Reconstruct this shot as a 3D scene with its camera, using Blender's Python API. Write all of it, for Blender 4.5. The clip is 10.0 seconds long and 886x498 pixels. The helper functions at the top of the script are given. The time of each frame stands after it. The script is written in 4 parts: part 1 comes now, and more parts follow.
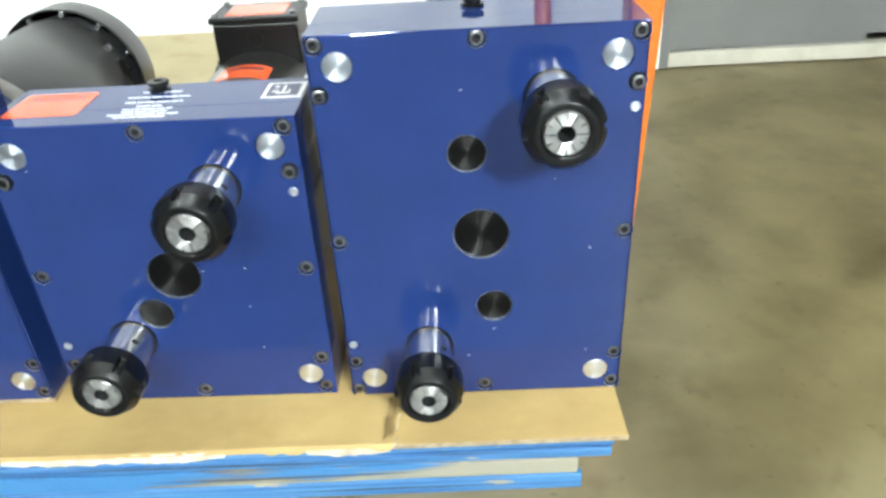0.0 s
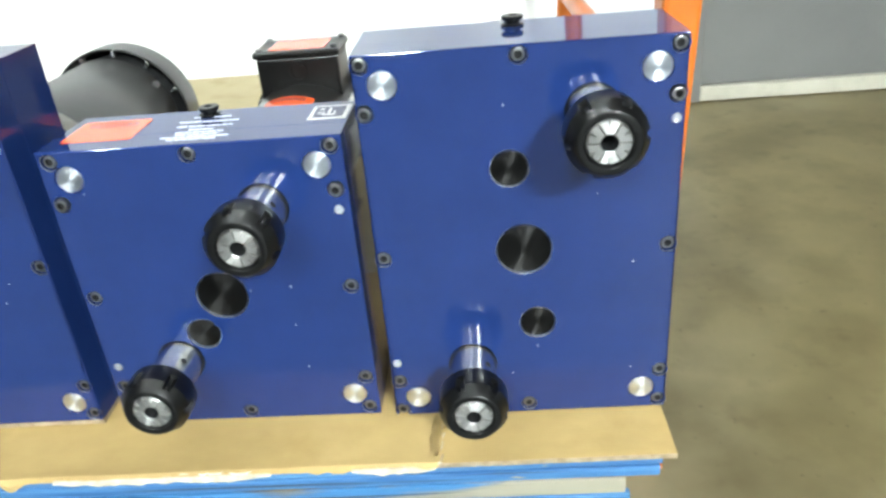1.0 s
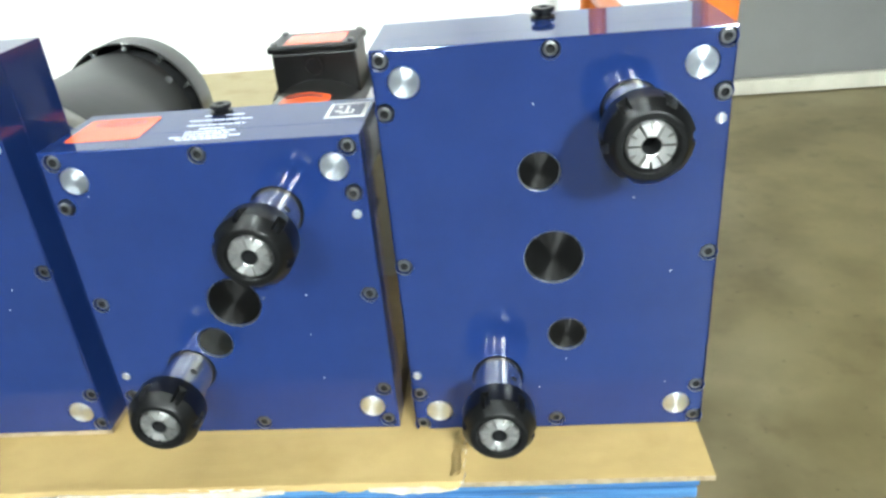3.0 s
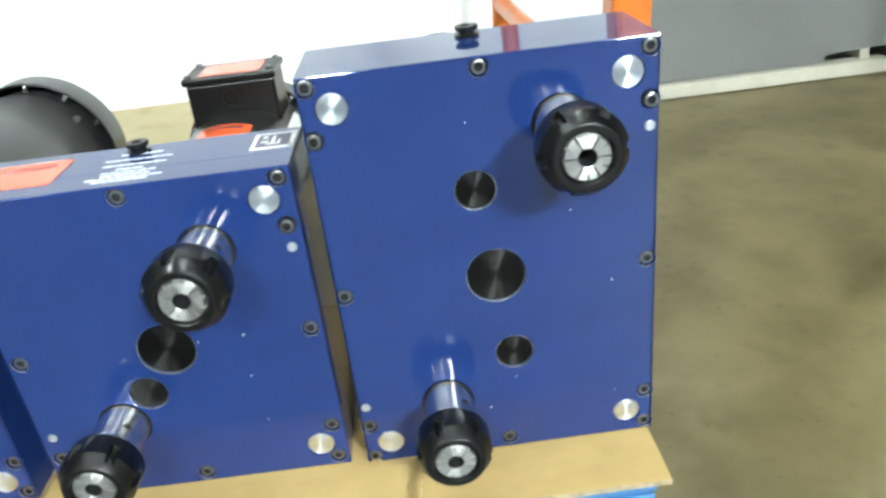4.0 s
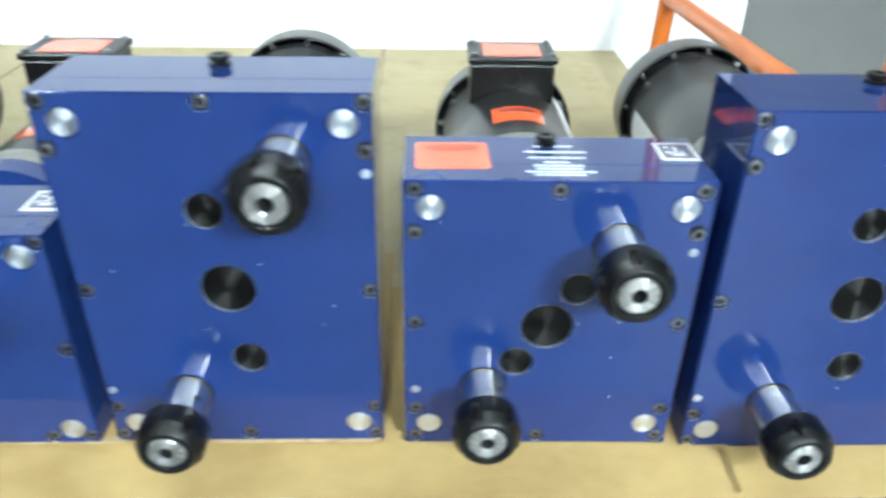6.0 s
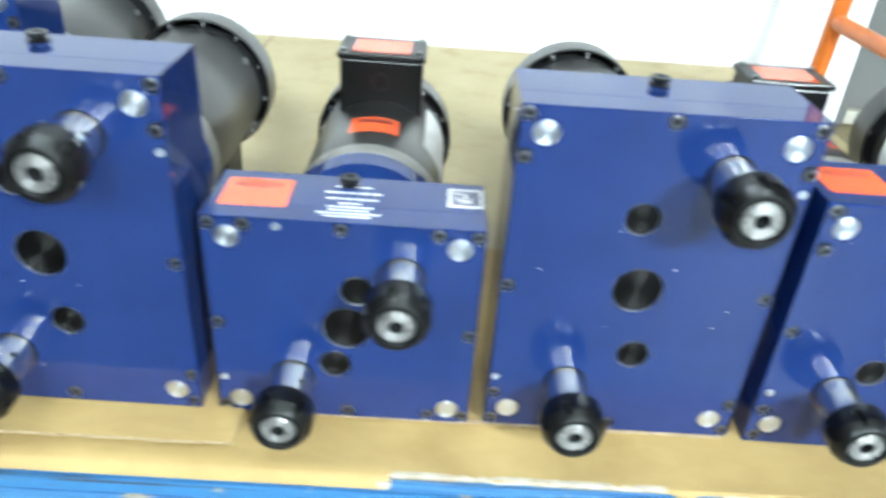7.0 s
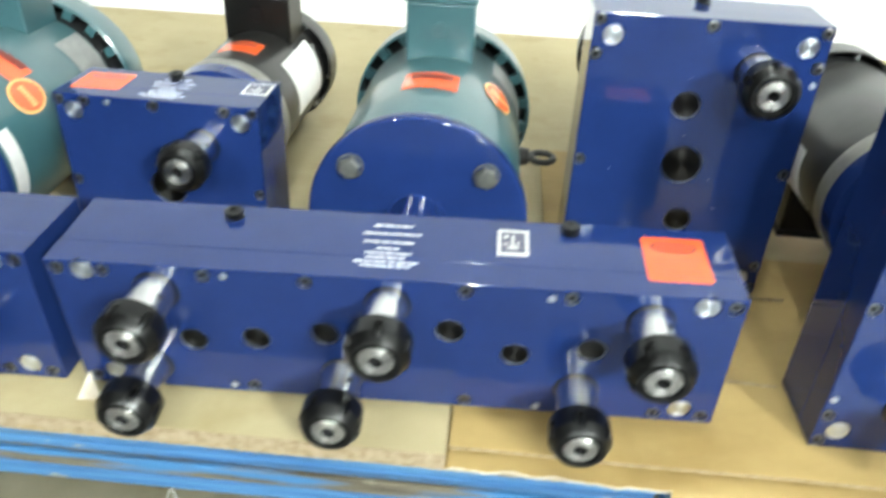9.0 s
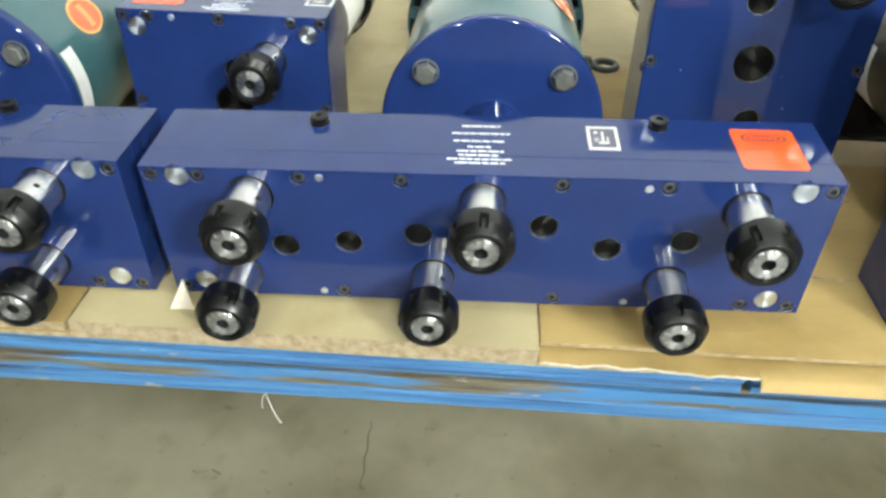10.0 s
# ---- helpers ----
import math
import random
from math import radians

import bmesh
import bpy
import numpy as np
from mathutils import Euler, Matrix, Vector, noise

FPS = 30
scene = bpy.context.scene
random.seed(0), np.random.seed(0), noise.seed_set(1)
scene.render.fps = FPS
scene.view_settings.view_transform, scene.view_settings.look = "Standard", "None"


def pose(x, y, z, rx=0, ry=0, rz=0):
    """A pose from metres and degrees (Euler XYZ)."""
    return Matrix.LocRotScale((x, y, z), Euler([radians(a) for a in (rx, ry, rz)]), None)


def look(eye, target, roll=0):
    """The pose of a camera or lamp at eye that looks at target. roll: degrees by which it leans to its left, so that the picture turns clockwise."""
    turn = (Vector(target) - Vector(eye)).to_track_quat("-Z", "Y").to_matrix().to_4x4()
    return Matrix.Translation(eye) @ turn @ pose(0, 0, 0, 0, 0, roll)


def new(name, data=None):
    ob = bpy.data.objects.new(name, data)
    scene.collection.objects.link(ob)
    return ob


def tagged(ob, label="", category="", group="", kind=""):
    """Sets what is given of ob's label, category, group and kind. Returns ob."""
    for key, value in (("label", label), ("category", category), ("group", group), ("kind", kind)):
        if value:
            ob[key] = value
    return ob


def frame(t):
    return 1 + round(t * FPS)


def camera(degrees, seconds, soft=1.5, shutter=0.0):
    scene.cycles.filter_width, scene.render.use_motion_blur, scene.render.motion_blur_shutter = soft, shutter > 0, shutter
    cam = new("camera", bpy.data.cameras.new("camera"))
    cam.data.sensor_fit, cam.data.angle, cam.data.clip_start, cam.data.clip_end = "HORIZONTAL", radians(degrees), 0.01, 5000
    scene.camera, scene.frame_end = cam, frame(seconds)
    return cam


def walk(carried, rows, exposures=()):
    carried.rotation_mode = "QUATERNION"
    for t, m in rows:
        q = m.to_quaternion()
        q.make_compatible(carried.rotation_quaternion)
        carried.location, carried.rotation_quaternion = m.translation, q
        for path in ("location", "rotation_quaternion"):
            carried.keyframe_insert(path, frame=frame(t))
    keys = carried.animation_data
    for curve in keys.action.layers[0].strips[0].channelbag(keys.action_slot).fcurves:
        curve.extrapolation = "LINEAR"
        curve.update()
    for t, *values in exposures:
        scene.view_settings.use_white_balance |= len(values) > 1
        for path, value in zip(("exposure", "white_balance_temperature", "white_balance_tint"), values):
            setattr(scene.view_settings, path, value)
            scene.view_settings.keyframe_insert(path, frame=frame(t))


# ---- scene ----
cam = camera(61.4, 10.0, soft=2.9, shutter=0.4)
PATH = [
    (0, (0.077, -0.493, 0.443), (0.036, 1.221, -0.586), -3.2),
    (0.5, (0.073, -0.51, 0.436), (-0.01, 1.245, -0.519), -4.7),
    (1, (0.067, -0.508, 0.428), (-0.052, 1.262, -0.495), -5.1),
    (1.5, (0.063, -0.509, 0.426), (-0.094, 1.271, -0.471), -5.3),
    (2, (0.064, -0.499, 0.425), (-0.113, 1.278, -0.475), -5.0),
    (2.2, (0.061, -0.492, 0.424), (-0.12, 1.282, -0.481), -5.0),
    (3.3, (0.058, -0.472, 0.417), (-0.072, 1.29, -0.521), -6.0),
    (3.5, (0.049, -0.472, 0.403), (-0.024, 1.3, -0.523), -6.1),
    (4, (0.05, -0.462, 0.42), (0.087, 1.32, -0.486), -6.9),
    (4.5, (0.051, -0.446, 0.407), (0.096, 1.301, -0.565), -7.8),
    (5, (0.011, -0.437, 0.406), (0.063, 1.29, -0.602), -4.2),
    (5.2, (-0.018, -0.432, 0.418), (0.031, 1.288, -0.6), -2.6),
    (6.3, (-0.345, -0.5, 0.496), (-0.304, 1.225, -0.515), 2.5),
    (6.5, (-0.402, -0.507, 0.489), (-0.372, 1.216, -0.526), 3.6),
    (7, (-0.575, -0.517, 0.507), (-0.534, 1.2, -0.518), 4.3),
    (7.5, (-0.799, -0.505, 0.523), (-0.783, 1.211, -0.504), 5.2),
    (8, (-0.97, -0.47, 0.563), (-1.088, 1.23, -0.483), 3.8),
    (8.5, (-1.13, -0.454, 0.569), (-1.3, 1.252, -0.462), 3.1),
    (9, (-1.318, -0.514, 0.52), (-1.421, 1.172, -0.551), 2.8),
    (9.5, (-1.391, -0.541, 0.487), (-1.476, 1.099, -0.654), 1.6),
    (10, (-1.396, -0.548, 0.483), (-1.486, 1.062, -0.7), 1.3),
]
walk(cam, [(t, look(eye, target, roll)) for t, eye, target, roll in PATH],
     [(0, 0.46, 6350, 9), (3.5, 0.45, 6250, 6), (5, 0.46, 6150, 5), (6.5, 0.60, 5700, 5), (8, 0.66, 6350, 7), (9, 0.58, 6550, 7), (10, 0.43, 6800, 8)])

# ---- world, lamps ----
world = bpy.data.worlds.new("world")
scene.world = world
world.use_nodes = True
world.node_tree.nodes["Background"].inputs[0].default_value = (0.75, 0.8, 0.85, 1)
world.node_tree.nodes["Background"].inputs[1].default_value = 0.3

FLOOR_Z = -0.32


# ---- materials ----
def mat(name, color, rough=0.5, metal=0.0, color2=None, scale=30.0, bump=0.0, bump_scale=200.0, coat=0.0, coat_rough=0.05,
        stretch=(1, 1, 1), detail=6.0, contrast=(0.35, 0.65), rough_var=0.0, spec=0.5, turned=0.0, coat_ior=1.5):
    m = bpy.data.materials.new(name)
    m.use_nodes = True
    n, l = m.node_tree.nodes, m.node_tree.links
    b = n["Principled BSDF"]
    b.inputs["Base Color"].default_value = (*color, 1)
    b.inputs["Roughness"].default_value = rough
    b.inputs["Metallic"].default_value = metal
    b.inputs["Coat Weight"].default_value = coat
    b.inputs["Coat Roughness"].default_value = coat_rough
    b.inputs["Specular IOR Level"].default_value = spec
    b.inputs["Coat IOR"].default_value = coat_ior
    if turned:
        tg = n.new("ShaderNodeTangent")
        tg.direction_type, tg.axis = "RADIAL", "Y"
        b.inputs["Anisotropic"].default_value = turned
        b.inputs["Anisotropic Rotation"].default_value = 0.25
        l.new(tg.outputs[0], b.inputs["Tangent"])
    tc = n.new("ShaderNodeTexCoord")
    mp = n.new("ShaderNodeMapping")
    mp.inputs["Scale"].default_value = stretch
    l.new(tc.outputs["Object"], mp.inputs["Vector"])
    if color2:
        nz = n.new("ShaderNodeTexNoise")
        nz.inputs["Scale"].default_value = scale
        nz.inputs["Detail"].default_value = detail
        nz.inputs["Roughness"].default_value = 0.62
        l.new(mp.outputs[0], nz.inputs["Vector"])
        rp = n.new("ShaderNodeValToRGB")
        rp.color_ramp.elements[0].position, rp.color_ramp.elements[1].position = contrast
        rp.color_ramp.elements[0].color = (*color, 1)
        rp.color_ramp.elements[1].color = (*color2, 1)
        l.new(nz.outputs["Fac"], rp.inputs[0])
        out = rp.outputs[0]
        l.new(out, b.inputs["Base Color"])
        if rough_var:
            mr2 = n.new("ShaderNodeMapRange")
            mr2.inputs[3].default_value, mr2.inputs[4].default_value = rough - rough_var, rough + rough_var
            l.new(nz.outputs["Fac"], mr2.inputs[0])
            l.new(mr2.outputs[0], b.inputs["Roughness"])
    if bump:
        nb = n.new("ShaderNodeTexNoise")
        nb.inputs["Scale"].default_value = bump_scale
        nb.inputs["Detail"].default_value = 4
        l.new(mp.outputs[0], nb.inputs["Vector"])
        bp = n.new("ShaderNodeBump")
        bp.inputs["Strength"].default_value = bump
        bp.inputs["Distance"].default_value = 0.002
        l.new(nb.outputs["Fac"], bp.inputs["Height"])
        l.new(bp.outputs[0], b.inputs["Normal"])
    return m


BLUE = mat("blue_enamel", (0.0095, 0.0232, 0.1034), 0.5, color2=(0.0113, 0.027, 0.1191), scale=14, bump=0.03, bump_scale=120, coat=1.0, coat_rough=0.06, coat_ior=1.54, spec=0.0)
STEEL = mat("ground_steel", (0.66, 0.66, 0.655), 0.24, 1.0, color2=(0.84, 0.84, 0.83), scale=40, stretch=(1, 30, 1), rough_var=0.03, turned=1.0)
MILLED = mat("milled_aluminium", (0.70, 0.75, 0.84), 0.38, 1.0, color2=(0.84, 0.88, 0.94), scale=160, rough_var=0.08, bump=0.10, bump_scale=500, turned=0.88)
CAPSTEEL = mat("dark_turned_steel", (0.0281, 0.0275, 0.0275), 0.40, 1.0, color2=(0.0319, 0.0313, 0.0306), scale=40, turned=0.93)
COLLET = mat("collet_steel", (0.72, 0.71, 0.69), 0.34, 1.0, color2=(0.82, 0.81, 0.79), scale=300, turned=0.85)
BLACKOX = mat("black_oxide", (0.0015, 0.0015, 0.0016), 0.35, 0.0, color2=(0.0031, 0.0031, 0.0032), scale=90, coat=0.16, coat_rough=0.10, rough_var=0.08, spec=0.32, bump=0.05, bump_scale=900)
SCREW = mat("screw_steel", (0.216, 0.216, 0.225), 0.32, 1.0, color2=(0.342, 0.342, 0.342), scale=400)
RIM = mat("bare_edge", (0.66, 0.66, 0.66), 0.32, 1.0)
# near-black standing in for the shade inside holes, sockets and air gaps
DARK = mat("recess_shade", (0.004, 0.004, 0.005), 0.8)
MOTORBLACK = mat("motor_black_paint", (0.0115, 0.0106, 0.0098), 0.4, color2=(0.0174, 0.0161, 0.0149), scale=60, bump=0.05, bump_scale=600, coat=0.28, coat_rough=0.16, spec=0.30)
CONDUITBLACK = mat("conduit_black_paint", (0.0028, 0.0025, 0.0023), 0.38, color2=(0.0046, 0.0041, 0.0038), scale=60, bump=0.05, bump_scale=600, spec=0.28, coat=0.15, coat_rough=0.2)
TEAL = mat("teal_paint", (0.0352, 0.0944, 0.1082), 0.34, color2=(0.0415, 0.1069, 0.1208), scale=40, bump=0.05, bump_scale=500, coat=0.6, coat_rough=0.1)
CAST = mat("cast_aluminium", (0.2295, 0.2199, 0.1976), 0.5, 0.5, color2=(0.2932, 0.2805, 0.255), scale=90, bump=0.1, bump_scale=700)
ZINC = mat("dull_zinc", (0.1275, 0.1306, 0.1211), 0.5, 0.6, color2=(0.1785, 0.1816, 0.169), scale=120, bump=0.1, bump_scale=600)
ORANGE = mat("orange_sticker", (0.8464, 0.0966, 0.0129), 0.6, color2=(0.8096, 0.1104, 0.0202), scale=50, spec=0.25, coat=1.0, coat_rough=0.08, coat_ior=1.65)
REDDARK = mat("sticker_dark_ink", (0.18, 0.02, 0.012), 0.5)
STICKRED = mat("sticker_red_ink", (0.64, 0.06, 0.016), 0.6)
WHITELABEL = mat("white_label", (0.72, 0.71, 0.69), 0.5, color2=(0.62, 0.61, 0.6), scale=60)
GOLD = mat("gold_sticker_ink", (0.90, 0.42, 0.13), 0.55)
GREYLABEL = mat("grey_foil_label", (0.2295, 0.2295, 0.2295), 0.35, 0.5, color2=(0.2869, 0.2869, 0.2805), scale=80)
PRINT = mat("white_print", (0.7, 0.72, 0.78), 0.5)
NAVY = mat("dark_ink", (0.075, 0.075, 0.12), 0.5)
CARD = mat("cardboard", (0.2986, 0.2003, 0.0739), 0.75, color2=(0.4007, 0.2803, 0.1109), scale=5, bump=0.14, bump_scale=60, stretch=(1, 1.6, 1), detail=8)
CARDPALE = mat("cardboard_pale", (0.3481, 0.2854, 0.1567), 0.75, color2=(0.4037, 0.3376, 0.1984), scale=5, bump=0.14, bump_scale=60, detail=8)


def creased(m):
    """Adds long soft creases to the relief and pale scuffs to the colour of a cardboard material."""
    n, l = m.node_tree.nodes, m.node_tree.links
    b = n["Principled BSDF"]
    tc, mp, nz = n.new("ShaderNodeTexCoord"), n.new("ShaderNodeMapping"), n.new("ShaderNodeTexNoise")
    mp.inputs["Scale"].default_value = (1.0, 3.0, 1.0)
    mp.inputs["Rotation"].default_value = (0, 0, 0.25)
    nz.inputs["Scale"].default_value, nz.inputs["Detail"].default_value, nz.inputs["Distortion"].default_value = 5, 2, 0.4
    l.new(tc.outputs["Object"], mp.inputs[0])
    l.new(mp.outputs[0], nz.inputs["Vector"])
    ridge = n.new("ShaderNodeValToRGB")
    e = ridge.color_ramp.elements
    e[0].position, e[0].color = 0.44, (0, 0, 0, 1)
    e[1].position, e[1].color = 0.56, (0, 0, 0, 1)
    e.new(0.50).color = (1, 1, 1, 1)
    l.new(nz.outputs["Fac"], ridge.inputs[0])
    bp = n.new("ShaderNodeBump")
    bp.inputs["Strength"].default_value, bp.inputs["Distance"].default_value = 0.10, 0.003
    l.new(ridge.outputs[0], bp.inputs["Height"])
    l.new(b.inputs["Normal"].links[0].from_socket, bp.inputs["Normal"])
    l.new(bp.outputs[0], b.inputs["Normal"])
    src = b.inputs["Base Color"].links[0].from_socket
    st = n.new("ShaderNodeTexNoise")
    st.inputs["Scale"].default_value, st.inputs["Detail"].default_value = 14, 6
    l.new(tc.outputs["Object"], st.inputs["Vector"])
    rp = n.new("ShaderNodeValToRGB")
    rp.color_ramp.elements[0].position, rp.color_ramp.elements[1].position = 0.30, 0.46
    rp.color_ramp.elements[0].color, rp.color_ramp.elements[1].color = (0.87, 0.84, 0.77, 1), (1, 1, 1, 1)
    l.new(st.outputs["Fac"], rp.inputs[0])
    mx = n.new("ShaderNodeMix")
    mx.data_type, mx.blend_type = "RGBA", "MULTIPLY"
    mx.inputs[0].default_value = 1
    l.new(src, mx.inputs[6])
    l.new(rp.outputs[0], mx.inputs[7])
    l.new(mx.outputs[2], b.inputs["Base Color"])


creased(CARD)
creased(CARDPALE)
CARDEDGE = mat("cardboard_cut_edge", (0.2295, 0.1658, 0.0892), 0.85, color2=(0.3825, 0.2996, 0.1976), scale=90, bump=0.4, bump_scale=250)
TORN = mat("torn_paper", (0.4576, 0.3911, 0.2952), 0.85, color2=(0.6052, 0.5609, 0.4871), scale=70, bump=0.5, bump_scale=220)


def weathered(m):
    """Dark splits along the grain and small chips of bare pale wood in a paint."""
    n, l = m.node_tree.nodes, m.node_tree.links
    b = n["Principled BSDF"]
    src = b.inputs["Base Color"].links[0].from_socket
    tc = n.new("ShaderNodeTexCoord")
    for stretch, scale, lo, hi, color in (((1.2, 20, 70), 2.2, 0.30, 0.36, (0.025, 0.032, 0.043)), ((9, 20, 34), 2.0, 0.655, 0.69, (0.30, 0.27, 0.20))):
        mp, nz, mr, mx = n.new("ShaderNodeMapping"), n.new("ShaderNodeTexNoise"), n.new("ShaderNodeMapRange"), n.new("ShaderNodeMix")
        mp.inputs["Scale"].default_value = stretch
        nz.inputs["Scale"].default_value, nz.inputs["Detail"].default_value = scale, 6
        l.new(tc.outputs["Object"], mp.inputs[0])
        l.new(mp.outputs[0], nz.inputs["Vector"])
        mr.inputs[1].default_value, mr.inputs[2].default_value = (hi, lo) if hi < 0.5 else (lo, hi)
        l.new(nz.outputs["Fac"], mr.inputs[0])
        mx.data_type = "RGBA"
        l.new(mr.outputs[0], mx.inputs[0])
        l.new(src, mx.inputs[6])
        mx.inputs[7].default_value = (*color, 1)
        src = mx.outputs[2]
    l.new(src, b.inputs["Base Color"])


LINER = mat("torn_white_liner", (0.3312, 0.2772, 0.2016), 0.85, color2=(0.4752, 0.432, 0.3744), scale=70, bump=0.4, bump_scale=220)
BLUEWOOD = mat("blue_painted_wood", (0.0159, 0.0798, 0.2322), 0.6, color2=(0.0762, 0.2177, 0.4064), scale=20, stretch=(0.35, 5, 12), bump=0.35, bump_scale=120, contrast=(0.30, 0.70), detail=9)
weathered(BLUEWOOD)
WOOD = mat("weathered_wood", (0.052, 0.044, 0.0337), 0.85, color2=(0.1836, 0.1591, 0.1163), scale=16, stretch=(0.5, 6, 6), bump=0.5, bump_scale=90, detail=9)
RACK = mat("orange_rack_paint", (0.5924, 0.1445, 0.0116), 0.38, color2=(0.5057, 0.1193, 0.0101), scale=25, coat=0.3, coat_rough=0.15)
RAILWOOD = mat("worn_painted_rail", (0.052, 0.044, 0.0306), 0.85, color2=(0.1652, 0.1408, 0.0979), scale=20, stretch=(0.5, 6, 9), bump=0.4, bump_scale=90, detail=9)


def worn_paint(m):
    """Blue paint over most of the length, worn to bare pale wood at one end."""
    n, l = m.node_tree.nodes, m.node_tree.links
    b = n["Principled BSDF"]
    src = b.inputs["Base Color"].links[0].from_socket
    tc, sx, nz = n.new("ShaderNodeTexCoord"), n.new("ShaderNodeSeparateXYZ"), n.new("ShaderNodeTexNoise")
    mp = n.new("ShaderNodeMapping")
    mp.inputs["Scale"].default_value = (1, 6, 14)
    nz.inputs["Scale"].default_value, nz.inputs["Detail"].default_value = 6, 8
    l.new(tc.outputs["Object"], mp.inputs[0])
    l.new(mp.outputs[0], nz.inputs["Vector"])
    l.new(tc.outputs["Object"], sx.inputs[0])
    mr = n.new("ShaderNodeMapRange")
    mr.inputs[1].default_value, mr.inputs[2].default_value = -1.2, 1.35
    l.new(sx.outputs[0], mr.inputs[0])
    rp = n.new("ShaderNodeValToRGB")
    e = rp.color_ramp.elements
    e[0].position, e[0].color = 0.0, (0.43, 0.43, 0.43, 1)
    e[1].position, e[1].color = 0.97, (0.46, 0.46, 0.46, 1)
    for p, v in ((0.30, 0.45), (0.46, 0.51), (0.58, 0.70), (0.80, 0.62)):
        q = e.new(p)
        q.color = (v, v, v, 1)
    l.new(mr.outputs[0], rp.inputs[0])
    sub = n.new("ShaderNodeMath")
    sub.operation = "SUBTRACT"
    l.new(rp.outputs[0], sub.inputs[0])
    l.new(nz.outputs["Fac"], sub.inputs[1])
    mr2 = n.new("ShaderNodeMapRange")
    mr2.inputs[1].default_value, mr2.inputs[2].default_value = -0.06, 0.06
    l.new(sub.outputs[0], mr2.inputs[0])
    mx = n.new("ShaderNodeMix")
    mx.data_type = "RGBA"
    l.new(mr2.outputs[0], mx.inputs[0])
    l.new(src, mx.inputs[6])
    mx.inputs[7].default_value = (0.038, 0.152, 0.33, 1)
    gt = n.new("ShaderNodeMath")
    gt.operation = "MULTIPLY_ADD"
    gt.inputs[1].default_value = 0.45
    l.new(nz.outputs["Fac"], gt.inputs[0])
    l.new(mr.outputs[0], gt.inputs[2])
    mr3 = n.new("ShaderNodeMapRange")
    mr3.inputs[1].default_value, mr3.inputs[2].default_value = 1.12, 1.20
    l.new(gt.outputs[0], mr3.inputs[0])
    pale = n.new("ShaderNodeMix")
    pale.data_type = "RGBA"
    l.new(mr3.outputs[0], pale.inputs[0])
    l.new(mx.outputs[2], pale.inputs[6])
    pale.inputs[7].default_value = (0.275, 0.25, 0.19, 1)
    l.new(pale.outputs[2], b.inputs["Base Color"])


WORNBLUE = mat("worn_blue_board", (0.052, 0.044, 0.0306), 0.85, color2=(0.1652, 0.1408, 0.0979), scale=20, stretch=(0.5, 6, 9), bump=0.4, bump_scale=90, detail=9)
worn_paint(WORNBLUE)
weathered(WORNBLUE)
SHED = mat("dim_shed_wall", (0.13, 0.135, 0.14), 0.7, color2=(0.18, 0.18, 0.18), scale=0.8)
FIXTURE = mat("white_fixture", (0.75, 0.75, 0.75), 0.5)
WALL = mat("white_wall", (0.86, 0.86, 0.865), 0.6, color2=(0.82, 0.82, 0.825), scale=1.6, bump=0.05, bump_scale=150)
PANEL = mat("grey_panel", (0.1398, 0.138, 0.1339), 0.5, color2=(0.1636, 0.1618, 0.1559), scale=2.2, bump=0.04, bump_scale=90)
BASE = mat("cream_baseboard", (0.5039, 0.4774, 0.3978), 0.55, color2=(0.4243, 0.3978, 0.3249), scale=9, bump=0.1, bump_scale=60)
CEIL = mat("ceiling_grey", (0.16, 0.165, 0.17), 0.8, color2=(0.2, 0.2, 0.205), scale=2)


